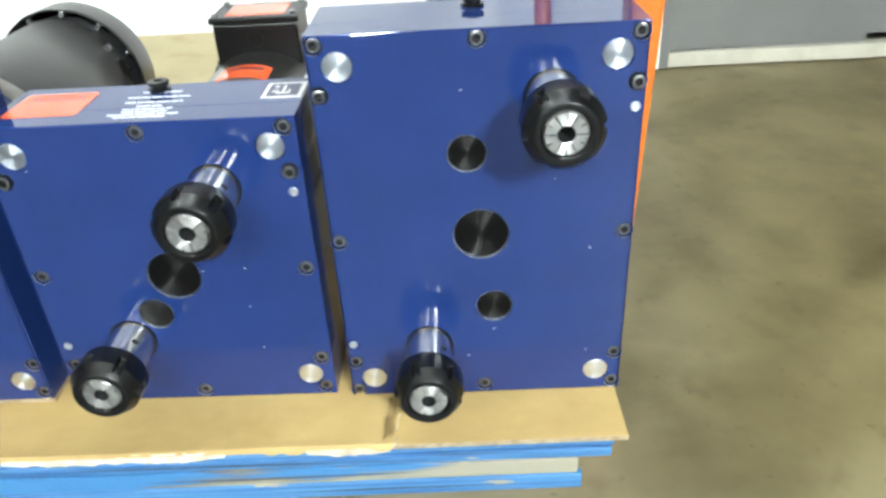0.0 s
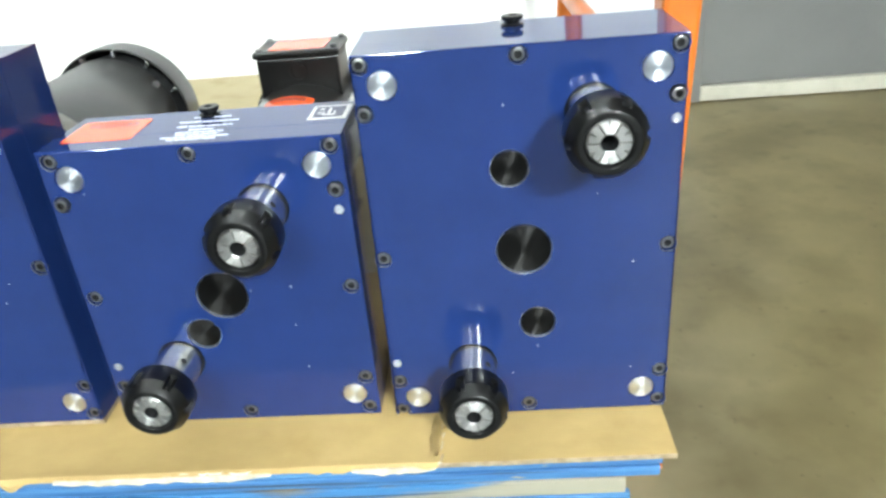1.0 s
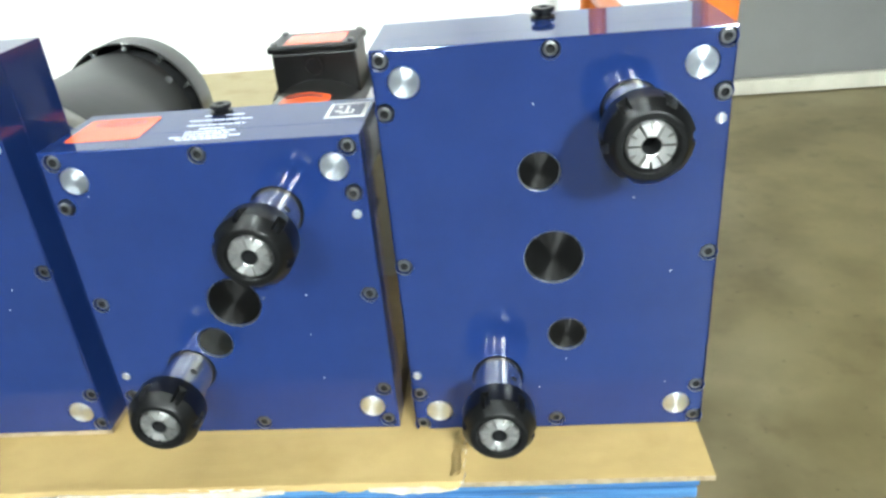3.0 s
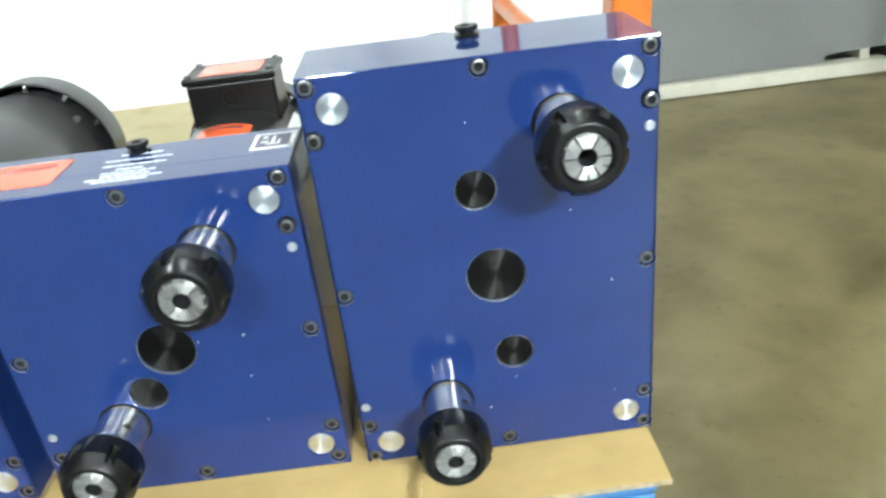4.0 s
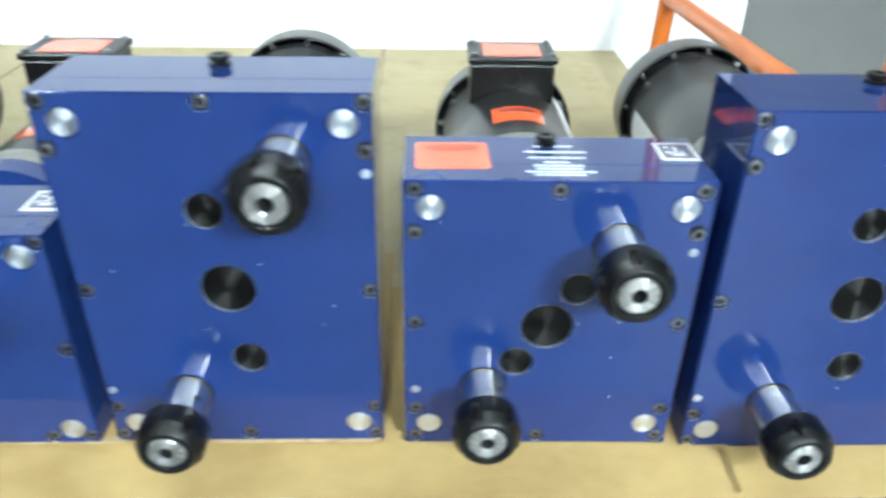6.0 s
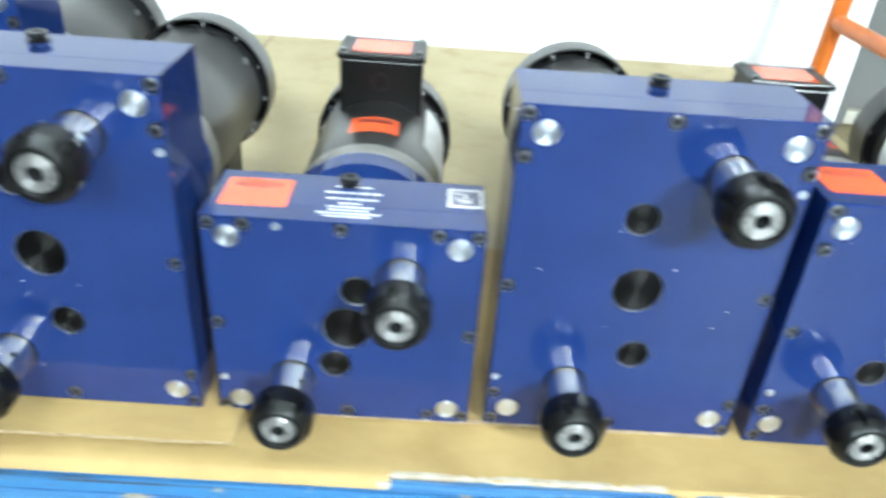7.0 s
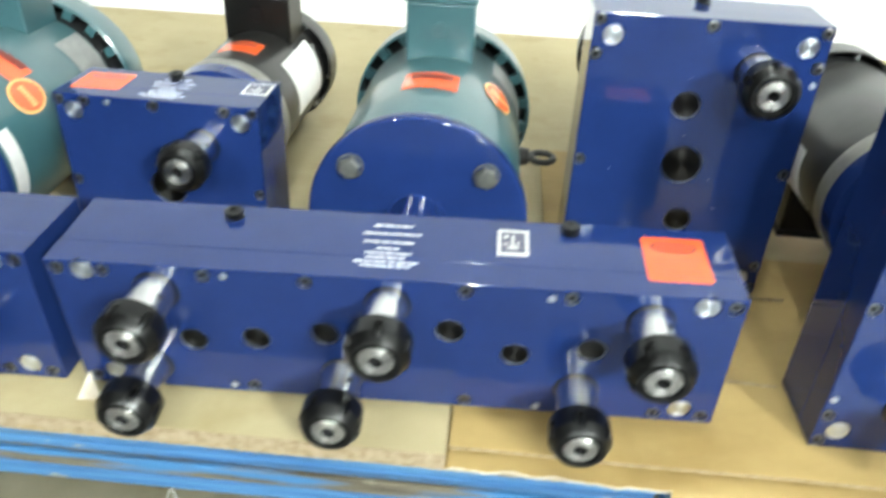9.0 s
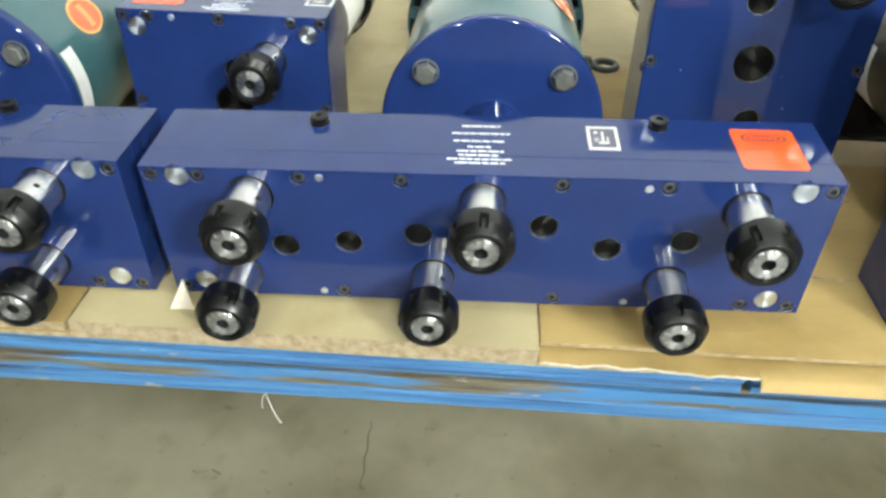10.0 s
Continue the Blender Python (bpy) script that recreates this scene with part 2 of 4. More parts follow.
def concrete(name):
    """Bare concrete: grey where it is swept, olive brown where oil has soaked in, with darker blots. The olive deepens
    towards +x, which also paints in the fainter light there.
    """
    m = mat(name, (0.182, 0.163, 0.113), 0.5, color2=(0.278, 0.251, 0.184), scale=2.2, bump=0.12, bump_scale=35, detail=10, contrast=(0.3, 0.72), rough_var=0.1)
    n, l = m.node_tree.nodes, m.node_tree.links
    b = n["Principled BSDF"]
    src = b.inputs["Base Color"].links[0].from_socket
    tc = n.new("ShaderNodeTexCoord")

    def mult(src, scale, lo, hi, color, detail=5, shift=None):
        st = n.new("ShaderNodeTexNoise")
        st.inputs["Scale"].default_value, st.inputs["Detail"].default_value = scale, detail
        l.new(tc.outputs["Object"], st.inputs["Vector"])
        fac = st.outputs["Fac"]
        if shift:
            sx = n.new("ShaderNodeSeparateXYZ")
            l.new(tc.outputs["Object"], sx.inputs[0])
            ma = n.new("ShaderNodeMath")
            ma.operation = "MULTIPLY_ADD"
            ma.inputs[1].default_value = shift
            l.new(sx.outputs[0], ma.inputs[0])
            l.new(fac, ma.inputs[2])
            fac = ma.outputs[0]
        rp = n.new("ShaderNodeValToRGB")
        rp.color_ramp.elements[0].position, rp.color_ramp.elements[1].position = lo, hi
        rp.color_ramp.elements[0].color, rp.color_ramp.elements[1].color = (*color, 1), (1, 1, 1, 1)
        l.new(fac, rp.inputs[0])
        mx = n.new("ShaderNodeMix")
        mx.data_type, mx.blend_type = "RGBA", "MULTIPLY"
        mx.inputs[0].default_value = 1
        l.new(src, mx.inputs[6])
        l.new(rp.outputs[0], mx.inputs[7])
        return mx.outputs[2]
    src = mult(src, 4.2, 0.30, 0.56, (0.62, 0.60, 0.54))
    # olive stain; its darkening towards +x also paints the fall-off of light
    src = mult(src, 1.1, 0.30, 0.75, (0.78, 0.70, 0.46), 4, -0.22)
    src = mult(src, 7.0, 0.34, 0.52, (0.80, 0.785, 0.74), 4)
    src = mult(src, 15, 0.27, 0.42, (0.80, 0.78, 0.74), 3)
    src = mult(src, 60, 0.24, 0.31, (0.72, 0.70, 0.66), 2)
    l.new(src, b.inputs["Base Color"])
    return m


FLOOR = concrete("concrete_floor")
CRACK = mat("crack_dirt", (0.0595, 0.0536, 0.0416), 0.9, color2=(0.1011, 0.0922, 0.0714), scale=90)
# aisle floor colour darkened for the shade and dark reflection of whoever stands there
AISLE = mat("shaded_aisle_floor", (0.0159, 0.0167, 0.0174), 0.5, color2=(0.0265, 0.0277, 0.0292), scale=1.2, bump=0.1, bump_scale=40)
LAMP = bpy.data.materials.new("lamp_diffuser")
LAMP.use_nodes = True
LAMP.node_tree.nodes["Principled BSDF"].inputs["Emission Color"].default_value = (0.92, 1.0, 0.97, 1)
LAMP.node_tree.nodes["Principled BSDF"].inputs["Emission Strength"].default_value = 350.0


# ---- mesh helpers ----
def part(name, bm, material, parent=None, label="", smooth=False, at=None):
    me = bpy.data.meshes.new(name)
    bm.normal_update()
    bm.to_mesh(me)
    bm.free()
    if smooth:
        me.polygons.foreach_set("use_smooth", [True] * len(me.polygons))
        me.set_sharp_from_angle(angle=radians(38))
    me.materials.append(material)
    ob = new(name, me)
    if parent:
        ob.parent = parent
    if at is not None:
        ob.matrix_basis = at
    if label:
        ob["label"] = label
    return ob


def clone(ob, parent, at):
    c = ob.copy()
    scene.collection.objects.link(c)
    c.parent = parent
    c.matrix_basis = at
    for k in ob.children:
        clone(k, c, k.matrix_basis.copy())
    return c


def empty(name, m):
    ob = new(name)
    ob.empty_display_size = 0.05
    ob.matrix_basis = m
    return ob


def box(x0, x1, y0, y1, z0, z1, bevel=0.0, segs=2, bm=None):
    bm2 = bmesh.new()
    bmesh.ops.create_cube(bm2, size=1, matrix=Matrix.LocRotScale(((x0 + x1) / 2, (y0 + y1) / 2, (z0 + z1) / 2), None, (x1 - x0, y1 - y0, z1 - z0)))
    if bevel:
        bmesh.ops.bevel(bm2, geom=bm2.edges[:], offset=bevel, segments=segs, affect="EDGES", profile=0.5)
    if bm is None:
        return bm2
    me = bpy.data.meshes.new("tmp")
    bm2.to_mesh(me)
    bm.from_mesh(me)
    bm2.free()
    bpy.data.meshes.remove(me)
    return bm


def lathe(profile, n=48, radii=None, bm=None):
    """Turns (y, r) pairs round the y axis; r of 0 closes an end. radii(k, r) can vary r round the turn."""
    bm = bm or bmesh.new()
    rings = []
    for y, r in profile:
        if r == 0:
            rings.append([bm.verts.new((0, y, 0))])
        else:
            ring = []
            for k in range(n):
                a = 2 * math.pi * k / n
                q = radii(k, r, y) if radii else r
                ring.append(bm.verts.new((q * math.cos(a), y, q * math.sin(a))))
            rings.append(ring)
    for p, q in zip(rings, rings[1:]):
        for k in range(n):
            j = (k + 1) % n
            if len(p) == 1 and len(q) == 1:
                continue
            if len(p) == 1:
                bm.faces.new((p[0], q[j], q[k]))
            elif len(q) == 1:
                bm.faces.new((p[k], p[j], q[0]))
            else:
                bm.faces.new((p[k], p[j], q[j], q[k]))
    bmesh.ops.recalc_face_normals(bm, faces=bm.faces[:])
    return bm


def plate(w, h, y0, y1, holes, c=0.0014, cb=0.0014, deep=0.004):
    """An upright block, centred in x, from z 0 to h, with chamfered edges and round blind holes in its front at y0."""
    bm = bmesh.new()

    def loop(pts, y):
        vs = [bm.verts.new((x, y, z)) for x, z in pts]
        return vs, [bm.edges.new((vs[i], vs[(i + 1) % len(vs)])) for i in range(len(vs))]

    def rect(k):
        return [(-w / 2 + k, k), (w / 2 - k, k), (w / 2 - k, h - k), (-w / 2 + k, h - k)]

    front, edges = loop(rect(c), y0)
    rims = []
    for x, z, r in holes:
        n = 28
        vs, es = loop([(x + r * math.cos(2 * math.pi * i / n), z + r * math.sin(2 * math.pi * i / n)) for i in range(n)], y0)
        rims.append((vs, x, z, r))
        edges = edges + es
    bmesh.ops.triangle_fill(bm, use_beauty=True, use_dissolve=False, edges=edges)
    stages = [front]
    for k, y in ((c * 0.3, y0 + c * 0.3), (0, y0 + c), (0, y1 - cb), (cb, y1)):
        stages.append([bm.verts.new((x, y, z)) for x, z in rect(k)])
    for p, q in zip(stages, stages[1:]):
        for i in range(4):
            j = (i + 1) % 4
            bm.faces.new((p[i], p[j], q[j], q[i]))
    bm.faces.new(stages[-1])
    for vs, x, z, r in rims:
        ins = []
        n = len(vs)
        for i in range(n):
            a = 2 * math.pi * i / n
            ins.append(bm.verts.new((x + (r - 0.0006) * math.cos(a), y0 + deep, z + (r - 0.0006) * math.sin(a))))
        for i in range(n):
            j = (i + 1) % n
            bm.faces.new((vs[i], vs[j], ins[j], ins[i]))
        bm.faces.new(ins)
    bmesh.ops.recalc_face_normals(bm, faces=bm.faces[:])
    return bm


# ---- fittings shared by all the drill heads ----
def disc(r, y0, y1, n=28, c=0.0004):
    return lathe([(y0, 0), (y0, r - c), (y0 + c, r), (y1, r)], n)


def socket_screw(parent, x, z, proud=0.0, k=[None]):
    """A socket-head cap screw: head ring with a hexagon socket, in a bright-edged counterbore."""
    at = pose(x, 0.0012 - proud, z, 0, (x * 7919) % 60, 0)
    if k[0] is None:
        n = 24
        bm = lathe([(0.0062, 0.0049), (0.0008, 0.0049), (0.0002, 0.0046), (0, 0.0041), (0, 0.0029)], n)
        k[0] = part("screw", bm, SCREW, parent, at=at)
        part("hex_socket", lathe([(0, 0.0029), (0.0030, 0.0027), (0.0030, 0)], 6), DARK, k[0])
        return k[0]
    return clone(k[0], parent, at)


def bore_rim(parent, x, z, k=[None]):
    """A counterbore with the shade inside it coloured near-black, and a thin bright edge."""
    if k[0] is None:
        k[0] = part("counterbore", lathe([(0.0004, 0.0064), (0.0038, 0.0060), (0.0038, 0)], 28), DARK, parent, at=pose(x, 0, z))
        part("rim", lathe([(-0.0001, 0.0066), (0.0003, 0.0064), (0.0006, 0.0063)], 28), RIM, k[0])
        return k[0]
    return clone(k[0], parent, pose(x, 0, z))


def dowel(parent, x, z, y=0.0, k=[None]):
    if k[0] is None:
        k[0] = part("dowel_pin", disc(0.0036, -0.0005, 0.001, 20), MILLED, parent, at=pose(x, y, z))
        return k[0]
    return clone(k[0], parent, pose(x, y, z))


def corner_plug(parent, x, z, k=[None]):
    if k[0] is None:
        k[0] = part("corner_plug", disc(0.0103, 0.0006, 0.003), MILLED, parent, "bright milled aluminium plug", at=pose(x, 0, z))
        return k[0]
    return clone(k[0], parent, pose(x, 0, z, 0, (x * 613 + z * 977) % 180, 0))


CAPS = {}


def bore_cap(parent, x, z, r):
    if r not in CAPS:
        CAPS[r] = part("bore_cap", disc(r - 0.0007, 0.0016, 0.0036, 40, 0.0007), CAPSTEEL, parent, "dark turned steel bore cap", at=pose(x, 0, z))
        part("cap_rim", lathe([(0.0016, r - 0.0007), (0.0002, r - 0.0004), (0.0001, r - 0.0001)], 40), RIM, CAPS[r])
        return CAPS[r]
    return clone(CAPS[r], parent, pose(x, 0, z))


STOUT = Matrix.Diagonal((1.06, 1.0, 1.06, 1.0))


def spindle(parent, x, z, turn=0, k=[None]):
    """A ground sleeve that carries a slotted black collet nut and a slit collet; 0.069 long."""
    if k[0] is None:
        s = part("spindle", lathe([(0.001, 0.0172), (-0.043, 0.0172), (-0.043, 0.015), (-0.046, 0.015)], 48), STEEL, parent, "ground steel spindle sleeve", True, pose(x, 0, z) @ STOUT)
        part("seal_ring", lathe([(0.0005, 0.0171), (-0.0009, 0.0174), (-0.0011, 0.0186), (0.0005, 0.0192)], 40), BLACKOX, s, smooth=True)
        for a in (60, 240):
            part("set_screw", disc(0.0026, -0.0003, 0.001, 16), DARK, s, at=pose(0, 0, 0, 0, -a, 0) @ pose(0.0172, -0.020, 0, 0, 0, 90))

        def notch(i, r, y):
            return r - 0.0036 if (i % 16) < 3 and -0.0640 < y < -0.0490 and r > 0.0205 else r
        part("collet_nut", lathe([(-0.0405, 0.0176), (-0.0405, 0.0238), (-0.0412, 0.0248), (-0.0440, 0.0250), (-0.0489, 0.0251), (-0.0491, 0.0251), (-0.0592, 0.0252), (-0.0598, 0.0251), (-0.0602, 0.0248),
                                  (-0.0637, 0.0227), (-0.0642, 0.0224), (-0.0686, 0.0197), (-0.0690, 0.0192), (-0.0691, 0.0178), (-0.0689, 0.0156), (-0.0668, 0.0143), (-0.0655, 0.0138)], 96, notch), BLACKOX, s, "black oxide slotted collet nut", True)
        bm = bmesh.new()
        n = 96
        rings = []
        for r, y in ((0.0052, -0.0676), (0.0060, -0.0680), (0.0090, -0.0680), (0.0112, -0.0680), (0.0126, -0.0680), (0.0133, -0.0670), (0.0139, -0.0650)):
            ring = []
            for i in range(n):
                slit = 0.0030 if (i % 16 == 0 and r < 0.0135) or (i % 16 == 8 and 0.0100 < r < 0.0135) else 0.0
                ring.append(bm.verts.new((r * math.cos(2 * math.pi * i / n), y + slit, r * math.sin(2 * math.pi * i / n))))
            rings.append(ring)
        for p, q in zip(rings, rings[1:]):
            for i in range(n):
                j = (i + 1) % n
                bm.faces.new((p[i], p[j], q[j], q[i]))
        bmesh.ops.recalc_face_normals(bm, faces=bm.faces[:])
        part("collet", bm, COLLET, s, "slit steel collet face")
        part("collet_bore", lathe([(-0.0677, 0.0052), (-0.0665, 0.0050), (-0.052, 0.0047), (-0.052, 0)], 32), DARK, s)
        k[0] = s
        return s
    return clone(k[0], parent, pose(x, 0, z, 0, turn, 0) @ STOUT)


def filler_cap(parent, x, y, z, k=[None]):
    """A round oil plug with a neck and a washer."""
    if k[0] is None:
        bm = lathe([(0, 0.0086), (0.0014, 0.0086), (0.0018, 0.0062)], 28)
        lathe([(0.0018, 0.0058), (0.0042, 0.0058), (0.0046, 0.0080), (0.0068, 0.0084), (0.0076, 0.0076), (0.0076, 0.0036), (0.0058, 0.0034), (0.0058, 0)], 28, bm=bm)
        k[0] = part("filler_plug", bm, BLACKOX, parent, "black round oil filler plug", at=pose(x, y, z, 90, 0, 20))
        return k[0]
    return clone(k[0], parent, pose(x, y, z, 90, 0, (x * 811) % 60))


def flat(w, d, t=0.0004):
    return box(-w / 2, w / 2, -d / 2, d / 2, 0, t)


def oval_plate(bm, rx, ry, cx, cy, z, inner=0.0, n=36):
    """An elliptical ring (or a filled oval) in the plane z."""
    def at(i, k):
        return (cx + rx * k * math.cos(2 * math.pi * i / n), cy + ry * k * math.sin(2 * math.pi * i / n), z)
    out = [bm.verts.new(at(i, 1)) for i in range(n)]
    if not inner:
        bm.faces.new(out)
        return
    ins = [bm.verts.new(at(i, inner)) for i in range(n)]
    for i in range(n):
        j = (i + 1) % n
        bm.faces.new((out[i], out[j], ins[j], ins[i]))


def rounded(w, d, t, r, n=6):
    """A flat sheet with rounded corners, centred in x and y."""
    bm = bmesh.new()
    pts = []
    for cx, cy, a0 in ((1, 1, 0), (-1, 1, 90), (-1, -1, 180), (1, -1, 270)):
        for i in range(n + 1):
            a = radians(a0 + 90 * i / n)
            pts.append((cx * (w / 2 - r) + r * math.cos(a), cy * (d / 2 - r) + r * math.sin(a)))
    lo = [bm.verts.new((x, y, 0)) for x, y in pts]
    hi = [bm.verts.new((x, y, t)) for x, y in pts]
    bm.faces.new(hi)
    for i in range(len(lo)):
        j = (i + 1) % len(lo)
        bm.faces.new((lo[i], lo[j], hi[j], hi[i]))
    bmesh.ops.recalc_face_normals(bm, faces=bm.faces[:])
    return bm


def warning_sticker(parent, x, y, z, w=0.056, d=0.05):
    """An orange warning sticker with rounded corners, a dark oval with bars of print in it and faint lines below."""
    s = part("warning_sticker", rounded(w, d, 0.0004, 0.0035), ORANGE, parent, "fluorescent orange warning sticker", at=pose(x, y, z, 0, 0, (x * 700) % 3 - 1.5))
    bm = bmesh.new()
    oval_plate(bm, 0.37 * w, 0.145 * d, 0, d * 0.27, 0.0005, 0.84)
    oval_plate(bm, 0.28 * w, 0.085 * d, 0, d * 0.27, 0.0005)
    part("oval_mark", bm, REDDARK, s)
    bm = bmesh.new()
    for i in range(6):
        box(-0.21 * w + i * 0.073 * w, -0.21 * w + i * 0.073 * w + 0.05 * w, 0.235 * d, 0.305 * d, 0.0005, 0.0006, bm=bm)
    part("oval_print", bm, ORANGE, s)
    bm = bmesh.new()
    for i in range(4):
        box(-0.40 * w + 0.02 * w * (i % 2), 0.4 * w - 0.05 * w * (i % 3), -0.38 * d + i * 0.12 * d, -0.38 * d + i * 0.12 * d + 0.022 * d, 0.0004, 0.0005, bm=bm)
    part("fine_print", bm, STICKRED, s)
    return s


def text_block(parent, x, y, z, w=0.054, d=0.06):
    """Lines of white print that cannot be read, as bars broken into words."""
    rnd = random.Random(int(abs(x) * 1e4))
    bm = bmesh.new()
    rows = ((0.0, 0.62), (0.2, 0.92), (0.4, 0.84), (0.55, 0.4), (0.66, 0.72), (0.76, 0.66), (0.86, 1.0), (0.95, 0.76))
    for v, k in rows:
        x0 = -w * k / 2
        while x0 < w * k / 2 - 0.002:
            x1 = min(x0 + rnd.uniform(0.004, 0.011), w * k / 2)
            yy = d / 2 - v * d
            box(x0, x1, yy - 0.0019, yy, 0, 0.0004, bm=bm)
            x0 = x1 + 0.0011
    return part("printed_text", bm, PRINT, parent, "block of small white print", at=pose(x, y, z))


def picture_label(parent, x, y, z, w=0.027, d=0.038):
    s = part("instruction_label", flat(w, d), WHITELABEL, parent, "small white label with a dark pictogram", at=pose(x, y, z))
    bm = box(-w * 0.4, w * 0.4, -d * 0.4, d * 0.4, 0.0004, 0.0006)
    p = part("pictogram_field", bm, NAVY, s)
    bm = box(-w * 0.28, -w * 0.16, d * 0.16, d * 0.26, 0.0006, 0.0008)
    box(-w * 0.04, w * 0.03, -d * 0.2, d * 0.26, 0.0006, 0.0008, bm=bm)
    box(-w * 0.16, w * 0.18, -d * 0.26, -d * 0.18, 0.0006, 0.0008, bm=bm)
    box(w * 0.12, w * 0.17, -d * 0.16, d * 0.02, 0.0006, 0.0008, bm=bm)
    for i in range(3):
        box(-w * 0.3, -w * 0.12, -d * (0.02 + 0.06 * i) - 0.0006, -d * (0.02 + 0.06 * i), 0.0006, 0.0008, bm=bm)
    part("pictogram", bm, WHITELABEL, s)
    return s


# ---- motors ----
def wrap(r, a0, a1, y0, y1, t=0.0006, n=10):
    """A sticker bent round a cylinder along y; angles in degrees from +x towards +z."""
    bm = bmesh.new()
    rows = []
    for i in range(n + 1):
        a = radians(a0 + (a1 - a0) * i / n)
        rows.append([bm.verts.new(((r + q) * math.cos(a), y, (r + q) * math.sin(a))) for y, q in ((y0, 0), (y0, t), (y1, t), (y1, 0))])
    for p, q in zip(rows, rows[1:]):
        for j in range(3):
            bm.faces.new((p[j], p[j + 1], q[j + 1], q[j]))
    bmesh.ops.recalc_face_normals(bm, faces=bm.faces[:])
    return bm


def fan_lugs(parent, r, y0, y1, count, material, half=0.0026, deep=0.0036):
    """The lugs that bridge the dark air gap of a fan cover."""
    first = None
    for i in range(count):
        at = pose(0, 0, 0, 0, 360 / count * i + 7, 0)
        if first is None:
            first = part("lug", box(r - deep, r + deep, y0, y1, -half, half, 0.0006, 1), material, parent, at=at)
        else:
            clone(first, parent, at)


def conduit(parent, material, w, y0, y1, z0, z1):
    """A terminal box with a lid, four lid screws and a knock-out in its front."""
    part("conduit_box", box(-w / 2, w / 2, y0, y1, z0, z1 - 0.008, 0.003), material, parent, "pressed steel terminal box")
    part("lid", box(-w / 2 - 0.003, w / 2 + 0.003, y0 - 0.003, y1 + 0.003, z1 - 0.0078, z1, 0.0022), material, parent)
    part("knockout", lathe([(y0 - 0.0001, 0.0105), (y0 - 0.0009, 0.0100), (y0 - 0.0009, 0.0088), (y0 - 0.0002, 0.0084), (y0 - 0.0002, 0)], 28), material, parent, at=pose(0, 0, (z0 + z1) / 2 + 0.006))
    for sx in (-1, 1):
        for y in (y0 + 0.005, y1 - 0.005):
            part("lid_screw", lathe([(0, 0.004), (0.003, 0.004), (0.0038, 0.003), (0.0038, 0)], 8), SCREW, parent, at=pose(sx * (w / 2 - 0.004), y, z1, 90, 0, 0))


def black_motor(parent, z, flip=False, back=0.0, lid=0.134):
    """A black foot-less motor on the back of a drill head, its axis at height z."""
    m = part("motor", lathe([(0.210, 0), (0.210, 0.0795), (0.2105, 0.080), (0.410, 0.080), (0.412, 0.0785), (0.412, 0)], 64), MOTORBLACK, parent,
             "black painted electric motor", True, pose(0, back, z, 0, 180 if flip else 0, 0))
    yb = 0.086 - back
    part("adapter_flange", lathe([(yb, 0), (yb, 0.060), (0.157, 0.060), (0.160, 0.082), (0.1835, 0.0835), (0.1845, 0.0825), (0.1845, 0)], 64), BLUE, m, "blue adapter flange", True)
    part("end_bell", lathe([(0.1845, 0.070), (0.1845, 0.0826), (0.187, 0.0835), (0.208, 0.0832), (0.2102, 0.0815), (0.2102, 0.07)], 64), CAST, m, "bare cast end bell", True)
    part("air_gap", lathe([(0.4115, 0.0765), (0.455, 0.0765), (0.456, 0.0860)], 48), DARK, m)
    fan_lugs(m, 0.0828, 0.4205, 0.4290, 12, STEEL)
    part("fan_cover", lathe([(0.456, 0.0858), (0.4235, 0.0864), (0.4225, 0.0874), (0.424, 0.0890), (0.462, 0.0884), (0.472, 0.084), (0.477, 0.073), (0.479, 0)], 64), MOTORBLACK, m, "black pressed fan cover", True)
    conduit(m, CONDUITBLACK, 0.098, 0.345, 0.412, 0.060, lid)
    part("nameplate", wrap(0.080, -12, 46, 0.272, 0.392), WHITELABEL, m, "white paper nameplate")
    s = part("body_sticker", wrap(0.080, 70, 110, 0.252, 0.292), ORANGE, m, "orange sticker bent over the body")
    part("sticker_oval", wrap(0.0807, 76, 104, 0.276, 0.286, 0.0002), REDDARK, m)
    part("lid_sticker", box(-0.034, 0.034, 0.352, 0.402, lid, lid + 0.0005), ORANGE, m, "orange sticker on the terminal box lid")
    for a in (35, 145, 215, 325):
        part("through_bolt", lathe([(0.4, 0.0035), (0.396, 0.0042), (0.393, 0.0042), (0.393, 0)], 6), SCREW, m, at=pose(0.0815 * math.cos(radians(a)), 0, 0.0815 * math.sin(radians(a))))
    return m


def badge(m, r, angle, y, wide, deep):
    """An oval sticker bent over the body: gold border, red field, gold band."""
    top = None
    for name, k, lift, material in (("oval_sticker", 1.0, 0.0, GOLD), ("sticker_field", 0.86, 0.0003, ORANGE), ("sticker_band", 0.0, 0.0006, GOLD)):
        bm = bmesh.new()
        n = 32
        q = r + 0.0006 + lift

        def at(u, v):
            a = radians(angle + wide * u)
            return bm.verts.new((q * math.cos(a), y + deep * v, q * math.sin(a)))
        if k:
            mid = at(0, 0)
            ring = [at(k * math.cos(2 * math.pi * i / n), k * math.sin(2 * math.pi * i / n)) for i in range(n)]
            for i in range(n):
                bm.faces.new((mid, ring[i], ring[(i + 1) % n]))
        else:
            for i in range(7):
                u0, u1 = -0.62 + i * 0.18, -0.50 + i * 0.18
                bm.faces.new((at(u0, -0.16), at(u1, -0.16), at(u1, 0.16), at(u0, 0.16)))
        bmesh.ops.recalc_face_normals(bm, faces=bm.faces[:])
        ob = part(name, bm, material, top or m, "orange oval sticker with a gold border" if k == 1.0 else "")
        top = top or ob


